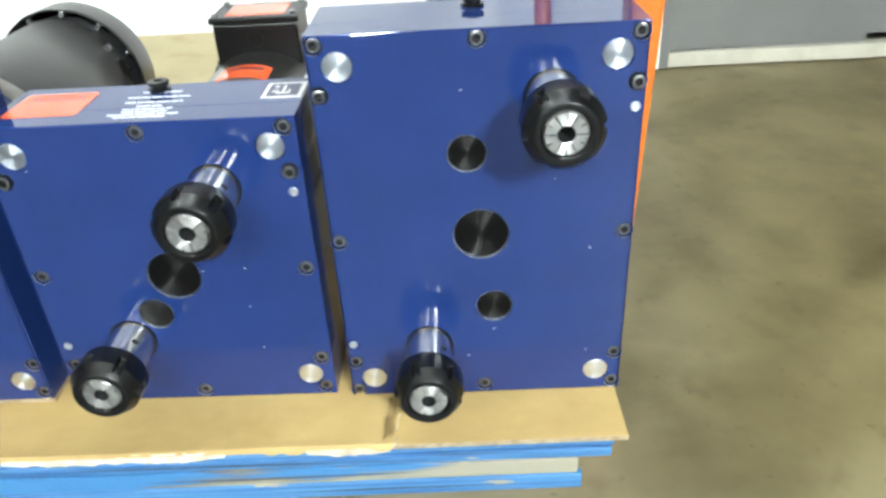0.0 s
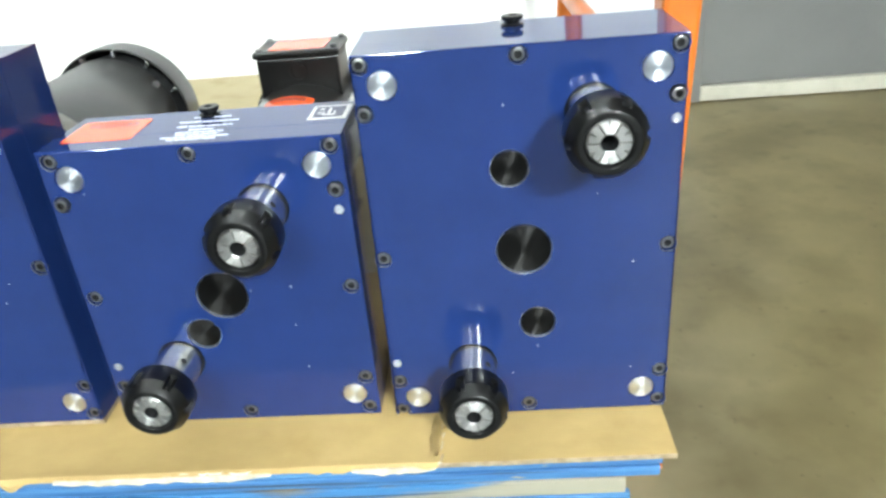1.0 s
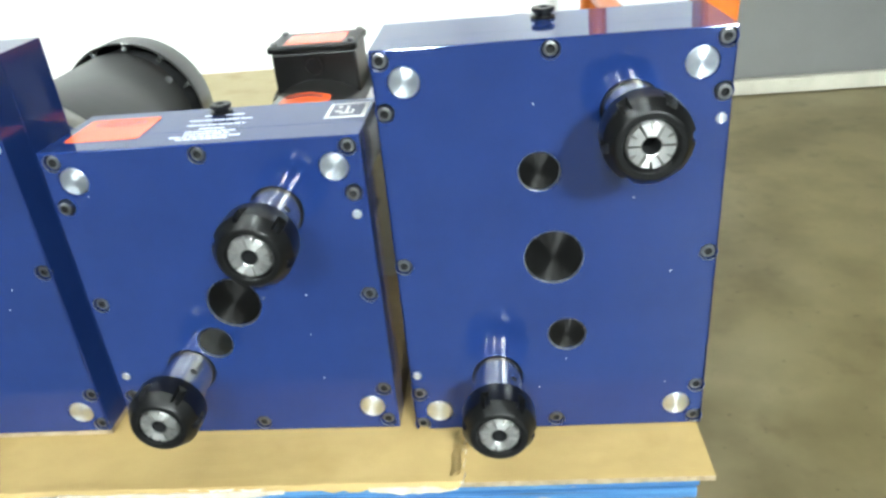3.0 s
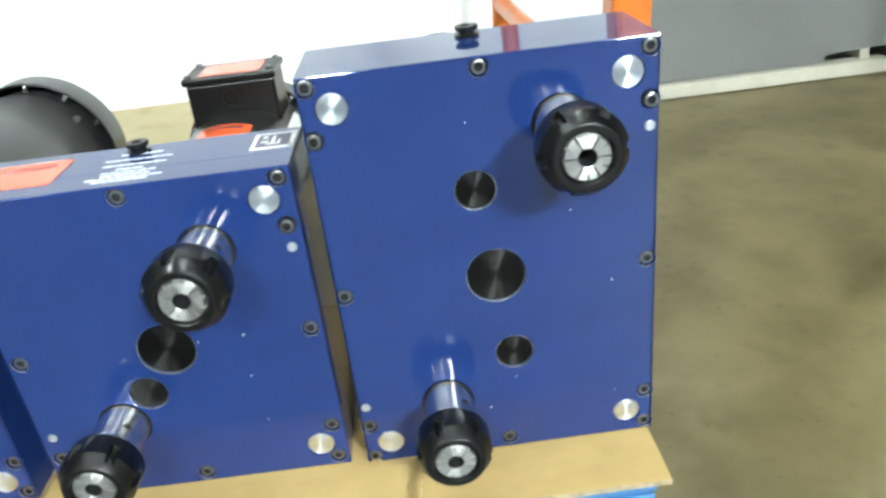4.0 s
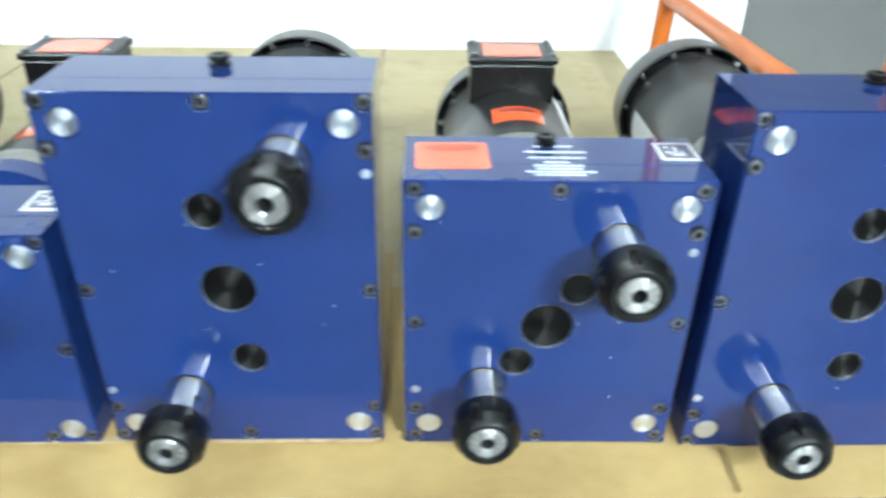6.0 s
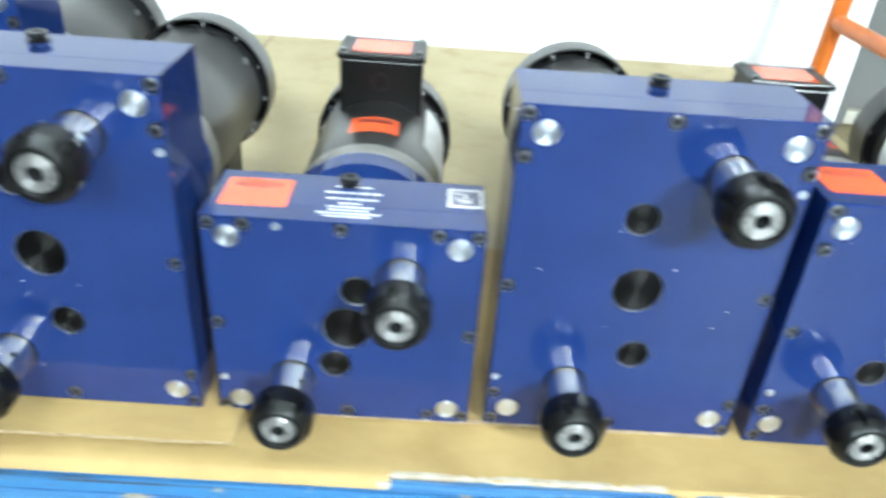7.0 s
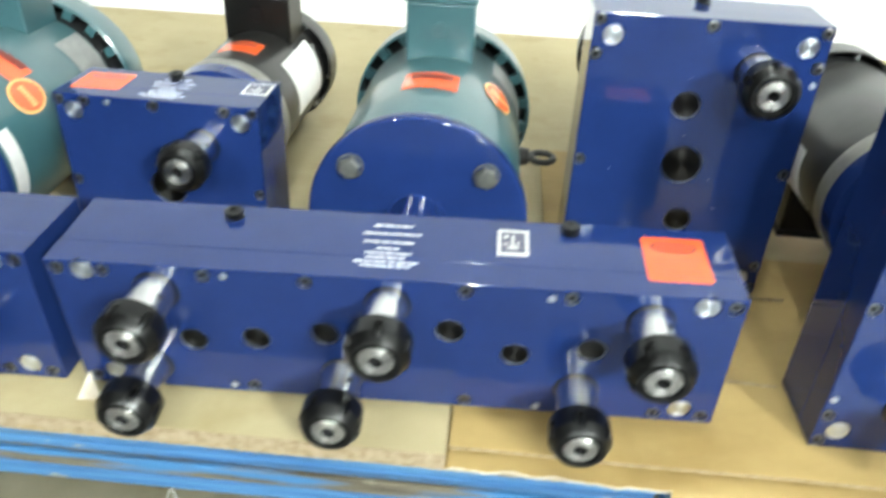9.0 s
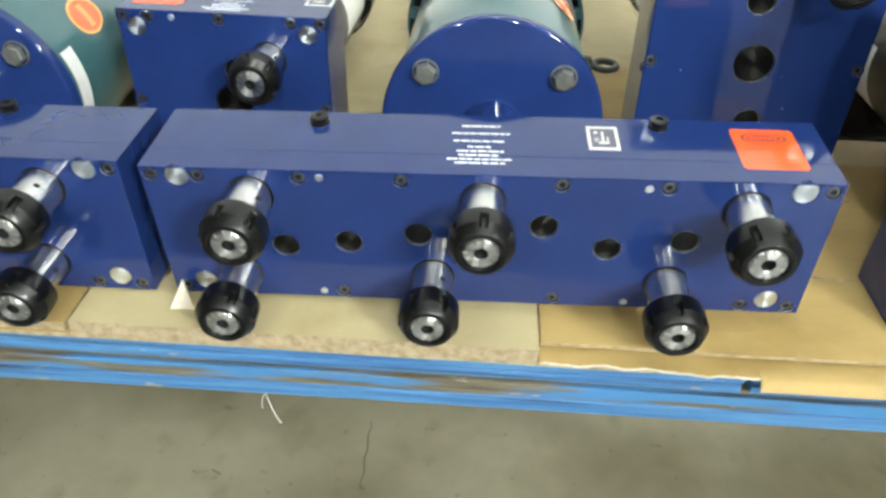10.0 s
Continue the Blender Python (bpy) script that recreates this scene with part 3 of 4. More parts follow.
def teal_motor(name, x, y, z, label, tag=(74, 107, 0.104, 0.152), oval=(46, 0.166), strip=(-28, 22, 0.020, 0.036)):
    """A teal motor that lies on the deck, its blue mounting flange to the front."""
    m = empty(name, pose(x, y, z))
    tagged(m, label, "motor", "teal motors")
    part("body", lathe([(0.016, 0), (0.016, 0.1065), (0.020, 0.108), (0.284, 0.106), (0.287, 0.104), (0.287, 0)], 72), TEAL, m, smooth=True)
    fl = part("flange", lathe([(0, 0), (0, 0.1110), (0.0004, 0.1128), (0.0015, 0.1143), (0.0032, 0.1150), (0.0135, 0.1150), (0.016, 0.113), (0.016, 0)], 80), BLUE, m, "glossy blue mounting flange", True)
    part("hub", lathe([(-0.075, 0), (-0.075, 0.030), (-0.0016, 0.0305), (0.0005, 0.033)], 48), BLUE, fl, "blue hub", True)
    for sx in (-1, 1):
        for sz in (-1, 1):
            b = part("hex_bolt", lathe([(0, 0.0135), (-0.002, 0.0135), (-0.0022, 0.0118)], 24), ZINC, fl, at=pose(sx * 0.069, 0, sz * 0.058))
            part("bolt_head", lathe([(-0.002, 0.0112), (-0.009, 0.0112), (-0.0105, 0.0095), (-0.0105, 0)], 6), ZINC, b, at=pose(0, 0, 0, 0, 17 * sx, 0))
    part("air_gap", lathe([(0.2865, 0.1), (0.335, 0.1), (0.336, 0.116)], 48), DARK, m)
    fan_lugs(m, 0.110, 0.300, 0.312, 20, TEAL, 0.0065, 0.0065)
    part("fan_cover", lathe([(0.336, 0.1155), (0.303, 0.1160), (0.302, 0.1175), (0.304, 0.120), (0.345, 0.119), (0.357, 0.112), (0.363, 0.09), (0.365, 0)], 72), TEAL, m, "teal pressed fan cover", True)
    conduit(m, TEAL, 0.082, 0.214, 0.286, 0.085, 0.178)
    part("lid_sticker", box(-0.030, 0.024, 0.222, 0.272, 0.178, 0.1785), WHITELABEL, m, "white label on the terminal box lid")
    part("lid_sticker", box(0.0242, 0.034, 0.222, 0.272, 0.178, 0.1785), ORANGE, m)
    part("body_sticker", wrap(0.1078, *tag), ORANGE, m, "orange sticker bent over the body")
    part("sticker_oval", wrap(0.1086, tag[0] + 4, tag[1] - 4, tag[2] + 0.028, tag[2] + 0.041, 0.0002), REDDARK, m)
    badge(m, 0.1080, oval[0], oval[1], 11.5, 0.029)
    part("nameplate", wrap(0.1068, 16, 52, 0.226, 0.280), GREYLABEL, m, "grey foil nameplate")
    part("paper_strip", wrap(0.1083, *strip), WHITELABEL, m, "white paper strip round the rim")
    eye = part("lifting_eye", lathe([(0, 0), (0, 0.012), (0.012, 0.010), (0.014, 0.006), (0.016, 0)], 20), MOTORBLACK, m, "black lifting eye", True, pose(0.105, 0.165, 0.006, 0, 0, -90))
    bm = bmesh.new()
    R, r, nu, nv = 0.014, 0.0042, 24, 10
    vs = [[bm.verts.new(((R + r * math.cos(2 * math.pi * j / nv)) * math.cos(2 * math.pi * i / nu), (R + r * math.cos(2 * math.pi * j / nv)) * math.sin(2 * math.pi * i / nu), r * math.sin(2 * math.pi * j / nv))) for j in range(nv)] for i in range(nu)]
    for i in range(nu):
        for j in range(nv):
            bm.faces.new((vs[i][j], vs[(i + 1) % nu][j], vs[(i + 1) % nu][(j + 1) % nv], vs[i][(j + 1) % nv]))
    part("eye_ring", bm, MOTORBLACK, eye, smooth=True, at=pose(0, 0.029, 0))
    return m


# ---- drill heads ----
SEAM = 0.030
BIG, SMALL = 0.0215, 0.0145


def drill_head(w, h, plugs, caps, spindles, screws, pins, depth=0.086):
    """The housing with its front plate and fittings, its front face at y 0, standing on z 0. Returns the root Empty at the origin."""
    root = empty("drill_head", pose(0, 0, 0))
    holes = [(x, z, r) for x, z, r in caps] + [(x, z, 0.0109) for x, z in plugs] + [(x, z, 0.0065) for x, z in screws]
    part("front_plate", plate(w, h, 0, SEAM, holes, 0.0010, 0.0006), BLUE, root)
    part("housing", plate(w - 0.0003, h - 0.0002, SEAM + 0.0001, depth, [], 0.0006, 0.0014), BLUE, root)
    for x, z in plugs:
        corner_plug(root, x, z)
    for x, z, r in caps:
        bore_cap(root, x, z, r)
    for i, (x, z) in enumerate(spindles):
        spindle(root, x, z, (i * 37 + x * 500) % 60)
    for x, z in screws:
        proud = 0.0042 if abs(z - 0.273) < 0.001 or abs(z - 0.214) < 0.001 else 0.0
        socket_screw(root, x, z, proud)
        bore_rim(root, x, z)
    for x, z in pins:
        dowel(root, x, z)
    return root


def dust(r, w, h, seed):
    """A few pale specks of dust on the front plate."""
    rnd = random.Random(seed)
    bm = bmesh.new()
    for i in range(6):
        x, z, q = rnd.uniform(-0.4, 0.4) * w, rnd.uniform(0.12, 0.9) * h, rnd.uniform(0.0003, 0.0006)
        box(x - q, x + q, -0.0005, -0.0001, z - q * 0.8, z + q * 0.8, bm=bm)
    return tagged(part("dust_specks", bm, WHITELABEL, r, "pale dust specks"), kind="stuff")


def sides(xs, zs):
    return [(s * xs, z) for z in zs for s in (-1, 1)]


def tall_head(m, label, axis=0.152, back=0.0):
    r = drill_head(0.230, 0.314, sides(0.0945, (0.020, 0.292)), [(-0.009, 0.225, SMALL), (0, 0.158, BIG), (0.009, 0.091, SMALL)],
                   [(0.0510, 0.2645), (-0.0455, 0.053)], sides(0.109, (0.307, 0.273, 0.156, 0.038, 0.0075)) + [(0, 0.307), (0, 0.009)],
                   [(0.109, 0.255), (-0.109, 0.057)])
    filler_cap(r, 0.0, 0.064, 0.314)
    black_motor(r, axis, True, back)
    dust(r, 0.230, 0.314, int(abs(m.translation.x) * 1000))
    r.matrix_basis = m
    return tagged(r, label, "drill head", "tall drill heads")


def square_head(m, label):
    r = drill_head(0.230, 0.256, sides(0.0945, (0.0222, 0.2335)), [(0.022, 0.163, SMALL), (0, 0.127, BIG), (-0.023, 0.091, SMALL)],
                   [(0.048, 0.202), (-0.049, 0.065)], sides(0.106, (0.248, 0.214, 0.130, 0.040, 0.0085)) + [(0, 0.248), (0, 0.0085)],
                   [(0.106, 0.197), (-0.106, 0.061)])
    top_marks(r, 0.256)
    black_motor(r, 0.1205, False, 0.020, 0.1200)
    dust(r, 0.230, 0.256, 77)
    r.matrix_basis = m
    return tagged(r, label, "drill head", "low drill heads")


def low_head(m, label):
    r = drill_head(0.230, 0.206, sides(0.0945, (0.015, 0.187)), [(0.011, 0.141, SMALL), (0.002, 0.102, BIG), (-0.008, 0.062, SMALL)],
                   [(0.048, 0.157), (-0.046, 0.044)], sides(0.109, (0.199, 0.101, 0.0075)) + [(-0.081, 0.199), (-0.002, 0.199), (0.077, 0.199), (0.003, 0.0075), (0.077, 0.0075)],
                   [(-0.054, 0.199), (-0.108, 0.04)])
    top_marks(r, 0.206)
    black_motor(r, 0.103, lid=0.138)
    r.matrix_basis = m
    return tagged(r, label, "drill head", "low drill heads")


def top_marks(r, h):
    warning_sticker(r, -0.078, 0.045, h)
    text_block(r, 0.002, 0.037, h, 0.052, 0.056)
    picture_label(r, 0.098, 0.056, h, 0.030, 0.034)
    filler_cap(r, -0.003, 0.070, h)


def long_head(m, label, shift=0.0, marked=True):
    W, Hh = 0.585, 0.145
    up = [(-0.200, 0.118), (0.0, 0.118), (0.219, 0.116)]
    low = [(-0.223, 0.028), (-0.044, 0.031), (0.167 + shift, 0.032)]
    caps = [(-0.177, 0.063), (-0.119, 0.069), (-0.056, 0.080), (0.053, 0.093), (0.110, 0.070), (0.175, 0.081)]
    r = drill_head(W, Hh, sides(0.261, (0.016, 0.136)), [(x, z, 0.0125) for x, z in caps], up + low,
                   [(x, 0.137) for x in (-0.283, -0.243, -0.156, -0.069, 0.065, 0.152, 0.283)] + [(x, 0.0085) for x in (-0.281, -0.129, 0.067, 0.239, 0.281)],
                   [(-0.138, 0.138), (0.136, 0.136), (-0.148, 0.008), (0.133, 0.007)], 0.098)
    filler_cap(r, -0.151, 0.078, Hh)
    filler_cap(r, 0.154, 0.084, Hh)
    if marked:
        text_block(r, -0.004, 0.047, Hh, 0.056, 0.062)
        picture_label(r, 0.103, 0.062, Hh)
        warning_sticker(r, 0.242, 0.051, Hh, 0.054, 0.062)
    r.matrix_basis = m
    return tagged(r, label, "drill head", "long drill heads")


# ---- structure ----
def slab(name, bm, material, label, category, at=None):
    return tagged(part(name, bm, material, None, at=at), label, category, "", "structure")


slab("floor", box(-9, 6, -0.22, 2.1, FLOOR_Z - 0.1, FLOOR_Z), FLOOR, "stained tan concrete workshop floor", "floor")
# from here forward the concrete is coloured as if in shade
slab("floor_aisle", box(-9, 6, -9, -0.221, FLOOR_Z - 0.1, FLOOR_Z), AISLE, "aisle concrete coloured dark to stand in for shade", "floor")
slab("wall_north", box(-9, 0.215, 1.292, 2.0, FLOOR_Z, 4.6), WALL, "bright white painted wall behind the shelf", "wall")
slab("wall_recess", box(0.215, 0.735, 1.827, 2.0, FLOOR_Z, 4.6), WALL, "white painted wall in the recess", "wall")
panel = box(0.765, 1.572, 1.840, 2.0, FLOOR_Z + 0.054, 4.6)
for v in panel.verts:
    if v.co.x > 1 and v.co.z < 0:
        v.co.z += 0.034
slab("wall_panel", panel, PANEL, "flat grey partition panel with an uneven lower edge", "wall")
slab("panel_packing", box(0.767, 1.385, 1.8500, 1.995, FLOOR_Z + 0.0505, FLOOR_Z + 0.0800, 0.001), PANEL, "lighter grey packing strip seen under the partition", "trim")
slab("panel_stud", box(1.500, 1.532, 1.8500, 1.995, FLOOR_Z + 0.0505, FLOOR_Z + 0.1200, 0.002), BASE, "pale end of a stud under the partition", "trim")
slab("panel_trim", box(0.735, 0.765, 1.827, 2.0, FLOOR_Z, 4.6, 0.003), PANEL, "grey upright trim of the partition", "trim")
slab("wall_behind_panel", box(0.66, 1.6, 2.0, 2.1, FLOOR_Z, 4.6), PANEL, "dark gap behind the partition", "wall")
slab("baseboard", box(0.765, 1.588, 1.827, 1.885, FLOOR_Z + 0.004, FLOOR_Z + 0.050, 0.004), BASE, "chipped cream baseboard along the floor", "baseboard")
slab("corner_trim", box(1.572, 1.602, 1.825, 2.0, FLOOR_Z + 0.085, 4.6, 0.003), BASE, "cream corner trim", "trim")
slab("wall_east", box(1.622, 1.77, 0.9, 2.0, FLOOR_Z, 4.6), PANEL, "short grey partition at the end of the recess", "wall")
slab("wall_far_east", box(6.0, 6.2, -9.2, 2.1, FLOOR_Z, 4.6), SHED, "dim grey shed wall beyond the aisle", "wall")
slab("wall_north_east", box(1.77, 6.0, 2.0, 2.1, FLOOR_Z, 4.6), SHED, "dim grey shed wall beyond the partition", "wall")
slab("baseboard_east", box(1.592, 1.622, 0.9, 1.825, FLOOR_Z, FLOOR_Z + 0.085, 0.004), BASE, "cream baseboard", "baseboard")
slab("wall_south", box(-9, 6, -9.2, -9, FLOOR_Z, 4.6), SHED, "dim grey shed wall far behind", "wall")
slab("wall_west", box(-9.2, -9, -9, 2.0, FLOOR_Z, 4.6), SHED, "dim grey shed wall", "wall")
slab("ceiling", box(-9.2, 6, -9.2, 2.1, 4.6, 4.7), CEIL, "dark grey shed roof", "ceiling")


def ceiling_light(x, y, z, length, half):
    f = empty("ceiling_light", pose(x, y, z, 0, 0, 90))
    tagged(f, "long white fluorescent ceiling light", "ceiling light", "ceiling lights")
    part("fixture", box(-length / 2, length / 2, -half, half, -0.07, 0, 0.01), FIXTURE, f)
    for hx in (-0.4, 0.4):
        part("hanger", box(hx * length - 0.006, hx * length + 0.006, -0.006, 0.006, 0, 4.6 - z), SCREW, f)
    for side in (-1, 1):
        y0, y1 = sorted((side * half * 0.16, side * (half - 0.015)))
        part("diffuser", box(-length / 2 + 0.02, length / 2 - 0.02, y0, y1, -0.085, -0.0705, 0.004), LAMP, f)
    return f


for lx, half in ((-3.3, 0.10), (-0.5, 0.14), (2.0, 0.42)):
    ceiling_light(lx, -4.5, 3.1, 1.2, half)
for lx, half in ((-1.45, 0.029), (0.15, 0.0265)):
    ceiling_light(lx, -0.45, 3.3, 1.2, half)

# ---- shelf: two pallets side by side ----
DECK_BACK = 1.275


def pallet(x0, x1, label):
    p = empty("pallet", pose((x0 + x1) / 2, 0.62, FLOOR_Z))
    tagged(p, label, "pallet", "pallets")
    up = -FLOOR_Z
    w = (x1 - x0) / 2
    y = -0.62
    rows = 9
    for i in range(rows):
        a = y - 0.055 + i * (DECK_BACK + 0.055) / rows
        if i:
            part("deck_board", box(-w, w, a, a + 0.135, up - 0.0185, up - 0.0052, 0.002), BLUEWOOD, p)
        else:
            # the front board is thicker and split along its edge
            part("deck_board", box(-w, w, a, a + 0.135, up - 0.0130, up - 0.0052, 0.0012), BLUEWOOD, p)
            part("deck_board", box(-w, w - 0.002, a - 0.0012, a + 0.135, up - 0.0240, up - 0.0139, 0.0016), BLUEWOOD, p, at=pose(0, 0, 0, 0, 0.04, 0))
    for sx in (-1, -0.33, 0.33, 1):
        part("stringer", box(sx * (w - 0.06) - 0.03, sx * (w - 0.06) + 0.03, y + 0.09, y + DECK_BACK - 0.02, up - 0.075, up - 0.0187, 0.002), WOOD, p)
    for sx in (-0.86, 0, 0.86):
        for yy in (0.34, 1.1):
            part("block", box(sx * w - 0.06, sx * w + 0.06, y + yy - 0.06, y + yy + 0.06, 0, up - 0.0755, 0.003), WOOD, p)
    return p


plank = empty("skid", pose(-1.17, 0, -0.0626))
tagged(plank, "long blue painted timber skid carrying the pallets", "skid")
TILT = pose(0, 0, 0, 0, -0.19, 0)
part("board", box(-1.20, 1.342, -0.058, -0.0505, 0, 0.0166, 0.0015), BLUEWOOD, plank, at=TILT)
part("board", box(-1.20, 1.338, -0.0572, -0.0505, 0.0171, 0.0335, 0.0015), WORNBLUE, plank, "blue board worn to pale wood at one end", at=TILT)
part("rail", box(-1.20, 1.335, -0.0500, 0.06, -0.005, 0.0372, 0.002), RAILWOOD, plank, "weathered bare timber rail")
pallet(-1.14, 0.197, "blue painted wooden pallet under the drill heads")
pallet(-2.335, -1.146, "blue painted wooden pallet with weathered lower boards")


# ---- cardboard ----
def sheet(x0, x1, y0, y1, z0, z1, material, label, rag=0.002, torn=(False, False), seed=1, step=0.012, at=None):
    """A cardboard sheet with uneven front and side edges. torn: front edge, right edge."""
    bm = bmesh.new()

    def wob(s, k, amp):
        return amp * (noise.noise((s * 9, k, seed)) + 0.6 * noise.noise((s * 45, k + 3, seed)) + 0.35 * noise.noise((s * 160, k + 7, seed)))

    n = max(2, int((x1 - x0) / step))
    pts = [(x0 + (x1 - x0) * i / n, y0 + wob(x0 + i * step, 1, rag * (2.4 if torn[0] else 1))) for i in range(n + 1)]
    m_ = max(2, int(min(y1 - y0, 0.5) / step))
    k_ = [(x1 + wob(i * step, 5, rag * (2.6 if torn[1] else 0.5)), y0 + (y1 - y0) * i / m_) for i in range(1, m_ + 1)]
    outline = pts + k_ + [(x0 + wob(i * step, 9, rag * 0.5), y1 - (y1 - y0) * i / m_) for i in range(m_)]
    lo = [bm.verts.new((x, y, z0)) for x, y in outline]
    hi = [bm.verts.new((x, y, z1)) for x, y in outline]
    bm.faces.new(hi)
    bm.faces.new(lo[::-1])
    for i in range(len(lo)):
        j = (i + 1) % len(lo)
        bm.faces.new((lo[i], lo[j], hi[j], hi[i]))
    bmesh.ops.triangulate(bm, faces=[f for f in bm.faces if len(f.verts) > 4])
    bmesh.ops.recalc_face_normals(bm, faces=bm.faces[:])
    ob = part("cardboard_sheet", bm, material, None, at=at)
    ob.data.materials.append(TORN if torn[0] else CARDEDGE)
    for f in ob.data.polygons:
        if abs(f.normal.z) < 0.5:
            f.material_index = 1
    return tagged(ob, label, "cardboard", "cardboard sheets")


sheet(-1.139, 0.207, -0.058, 0.256, -0.005, 0.0, CARD, "flat brown cardboard sheet on the pallet", 0.0008, seed=2)
sheet(-2.345, -1.1395, -0.056, 0.330, -0.005, 0.0, CARD, "flat brown cardboard sheet on the pallet", 0.0008, seed=4)


def crease(parent, points, z, w=0.0045, rise=0.0011):
    """A pale fold line pressed up in a cardboard sheet."""
    bm = bmesh.new()
    rows = []
    for i, (x, y) in enumerate(points):
        x1, y1 = points[min(i + 1, len(points) - 1)]
        x0, y0 = points[max(i - 1, 0)]
        d = math.hypot(x1 - x0, y1 - y0)
        nx, ny = -(y1 - y0) / d * w / 2, (x1 - x0) / d * w / 2
        k = 0.35 + 0.65 * math.sin(math.pi * (i + 0.5) / len(points))
        rows.append([bm.verts.new(v) for v in ((x - nx, y - ny, z), (x - nx * 0.2, y - ny * 0.2, z + rise * k), (x + nx * 0.4, y + ny * 0.4, z + rise * k * 0.8), (x + nx, y + ny, z))])
    for p, q in zip(rows, rows[1:]):
        for j in range(4):
            bm.faces.new((p[j], q[j], q[(j + 1) % 4], p[(j + 1) % 4]))
    bm.faces.new(rows[0])
    bm.faces.new(rows[-1])
    bmesh.ops.recalc_face_normals(bm, faces=bm.faces[:])
    return part("crease", bm, CARDEDGE, parent)


def wander(x0, y0, x1, y1, seed, n=14, amp=0.0018):
    return [(x0 + (x1 - x0) * i / n + amp * noise.noise((i * 0.5, seed, 1)), y0 + (y1 - y0) * i / n + amp * noise.noise((i * 0.5, seed, 5))) for i in range(n + 1)]


for i, (xa, xb, top) in enumerate(((-2.33, -1.3590, 0.0035), (-1.3575, -1.1145, 0.0030), (-1.1130, -0.3362, 0.0010), (-0.3350, 0.207, 0.0))):
    back = sheet(xa, xb, 0.262 if xb > 0 else 0.334, 1.285, -0.005, top, CARDPALE, "flat pale cardboard sheet against the wall", 0.0006, seed=30 + i)
    if i == 2:
        crease(back, wander(-0.980, 0.90, -0.978, 1.283, 4), top, 0.012, 0.0025)
        crease(back, wander(-0.352, 0.90, -0.341, 1.283, 6), top, 0.010, 0.0025)
sheet(-1.3335, 0.020, -0.060, 0.256, 0.0002, 0.0030, CARD, "brown cardboard sheet with a torn front edge", 0.0022, (True, True), seed=6, step=0.005)
sheet(-1.3330, -0.285, 0.006, 0.324, 0.0032, 0.0098, CARD, "brown cardboard sheet laid on another", 0.0012, seed=7)
strip = sheet(-1.3325, -0.735, -0.044, 0.322, 0.0100, 0.0130, CARD, "narrow strip of cardboard under a drill head", 0.0015, seed=8)
crease(strip, wander(-1.135, 0.174, -1.015, 0.173, 11), 0.0130, 0.004, 0.0012)
crease(strip, wander(-1.085, 0.080, -1.010, 0.076, 13), 0.0130, 0.004, 0.0012)
sheet(-1.238, -0.96, 0.228, 0.60, 0.0132, 0.0172, CARD, "brown cardboard sheet under the back row", 0.001, seed=9)
sheet(-1.77, -1.335, -0.056, 0.150, 0.0002, 0.0150, CARDPALE, "thick pale corrugated cardboard under the long drill head", 0.001, seed=10)
sheet(-2.30, -1.776, -0.054, 0.150, 0.0002, 0.0100, CARD, "brown cardboard sheet under the long drill head", 0.001, seed=11)
sheet(-1.20, -1.142, 0.024, 0.090, 0.0132, 0.0270, CARD, "folded cardboard packing under the drill head end", 0.001, seed=12)
sheet(-2.10, -1.338, 0.152, 0.331, 0.0002, 0.0046, CARD, "brown cardboard sheet under the back row", 0.001, seed=14)
# a flap of the sheet that hangs over the pallet edge
bm = bmesh.new()
rows = []
for i in range(46):
    x = -1.137 + 0.541 * i / 45
    w = 0.0012 * noise.noise((x * 12, 2, 5))
    sag = 0.0035 * noise.noise((x * 5, 7, 1))
    f = 0.50
    rows.append([bm.verts.new((x, -0.0600 + f * (y + 0.06), 0.0036 + f * z)) for y, z in ((-0.0420, 0.0), (-0.0620, -0.0002), (-0.0670 + w, -0.0030 + w), (-0.0735 + w, -0.0120 + sag), (-0.0780 + w, -0.0215 + sag), (-0.0755 + w, -0.0225 + sag), (-0.0660, -0.0052))])
for p, q in zip(rows, rows[1:]):
    for j in range(7):
        bm.faces.new((p[j], q[j], q[(j + 1) % 7], p[(j + 1) % 7]))
bm.faces.new(rows[0])
bm.faces.new(rows[-1])
bmesh.ops.recalc_face_normals(bm, faces=bm.faces[:])
flap = part("cardboard_flap", bm, CARD, smooth=True)
flap.data.materials.append(TORN)
for i, f in enumerate(flap.data.polygons):
    if i % 7 == 4:
        f.material_index = 1
tagged(flap, "brown cardboard flap folded over the pallet edge", "cardboard")

# ---- drill heads ----
tall_head(pose(0.095, 0.0, 0.0005), "tall glossy blue drill head with two spindles near the pallet end", 0.152, 0.012)
square_head(pose(-0.149, 0.004, 0.0033, 0, 0, -0.7), "square glossy blue drill head with two diagonal collet spindles")
tall_head(pose(-0.398, 0.002, 0.0103), "tall glossy blue drill head with two collet spindles")
low_head(pose(-0.643, 0.0, 0.0103), "low glossy blue drill head with orange warning sticker")
tall_head(pose(-0.889, -0.002, 0.0135, 0, 0, -0.5), "tall glossy blue drill head beside a gap in the row", 0.152, 0.012)
tall_head(pose(-1.111, 0.235, 0.0180, 0, 0, -1.0), "tall glossy blue drill head in the back row", 0.140)
low_head(pose(-1.684, 0.223, 0.0050, 0, 0, -1.5), "low glossy blue drill head in the back row")
long_head(pose(-1.390, -0.006, 0.0250, 4.2, -1.4, 0.3), "long low blue drill head with six collet spindles")
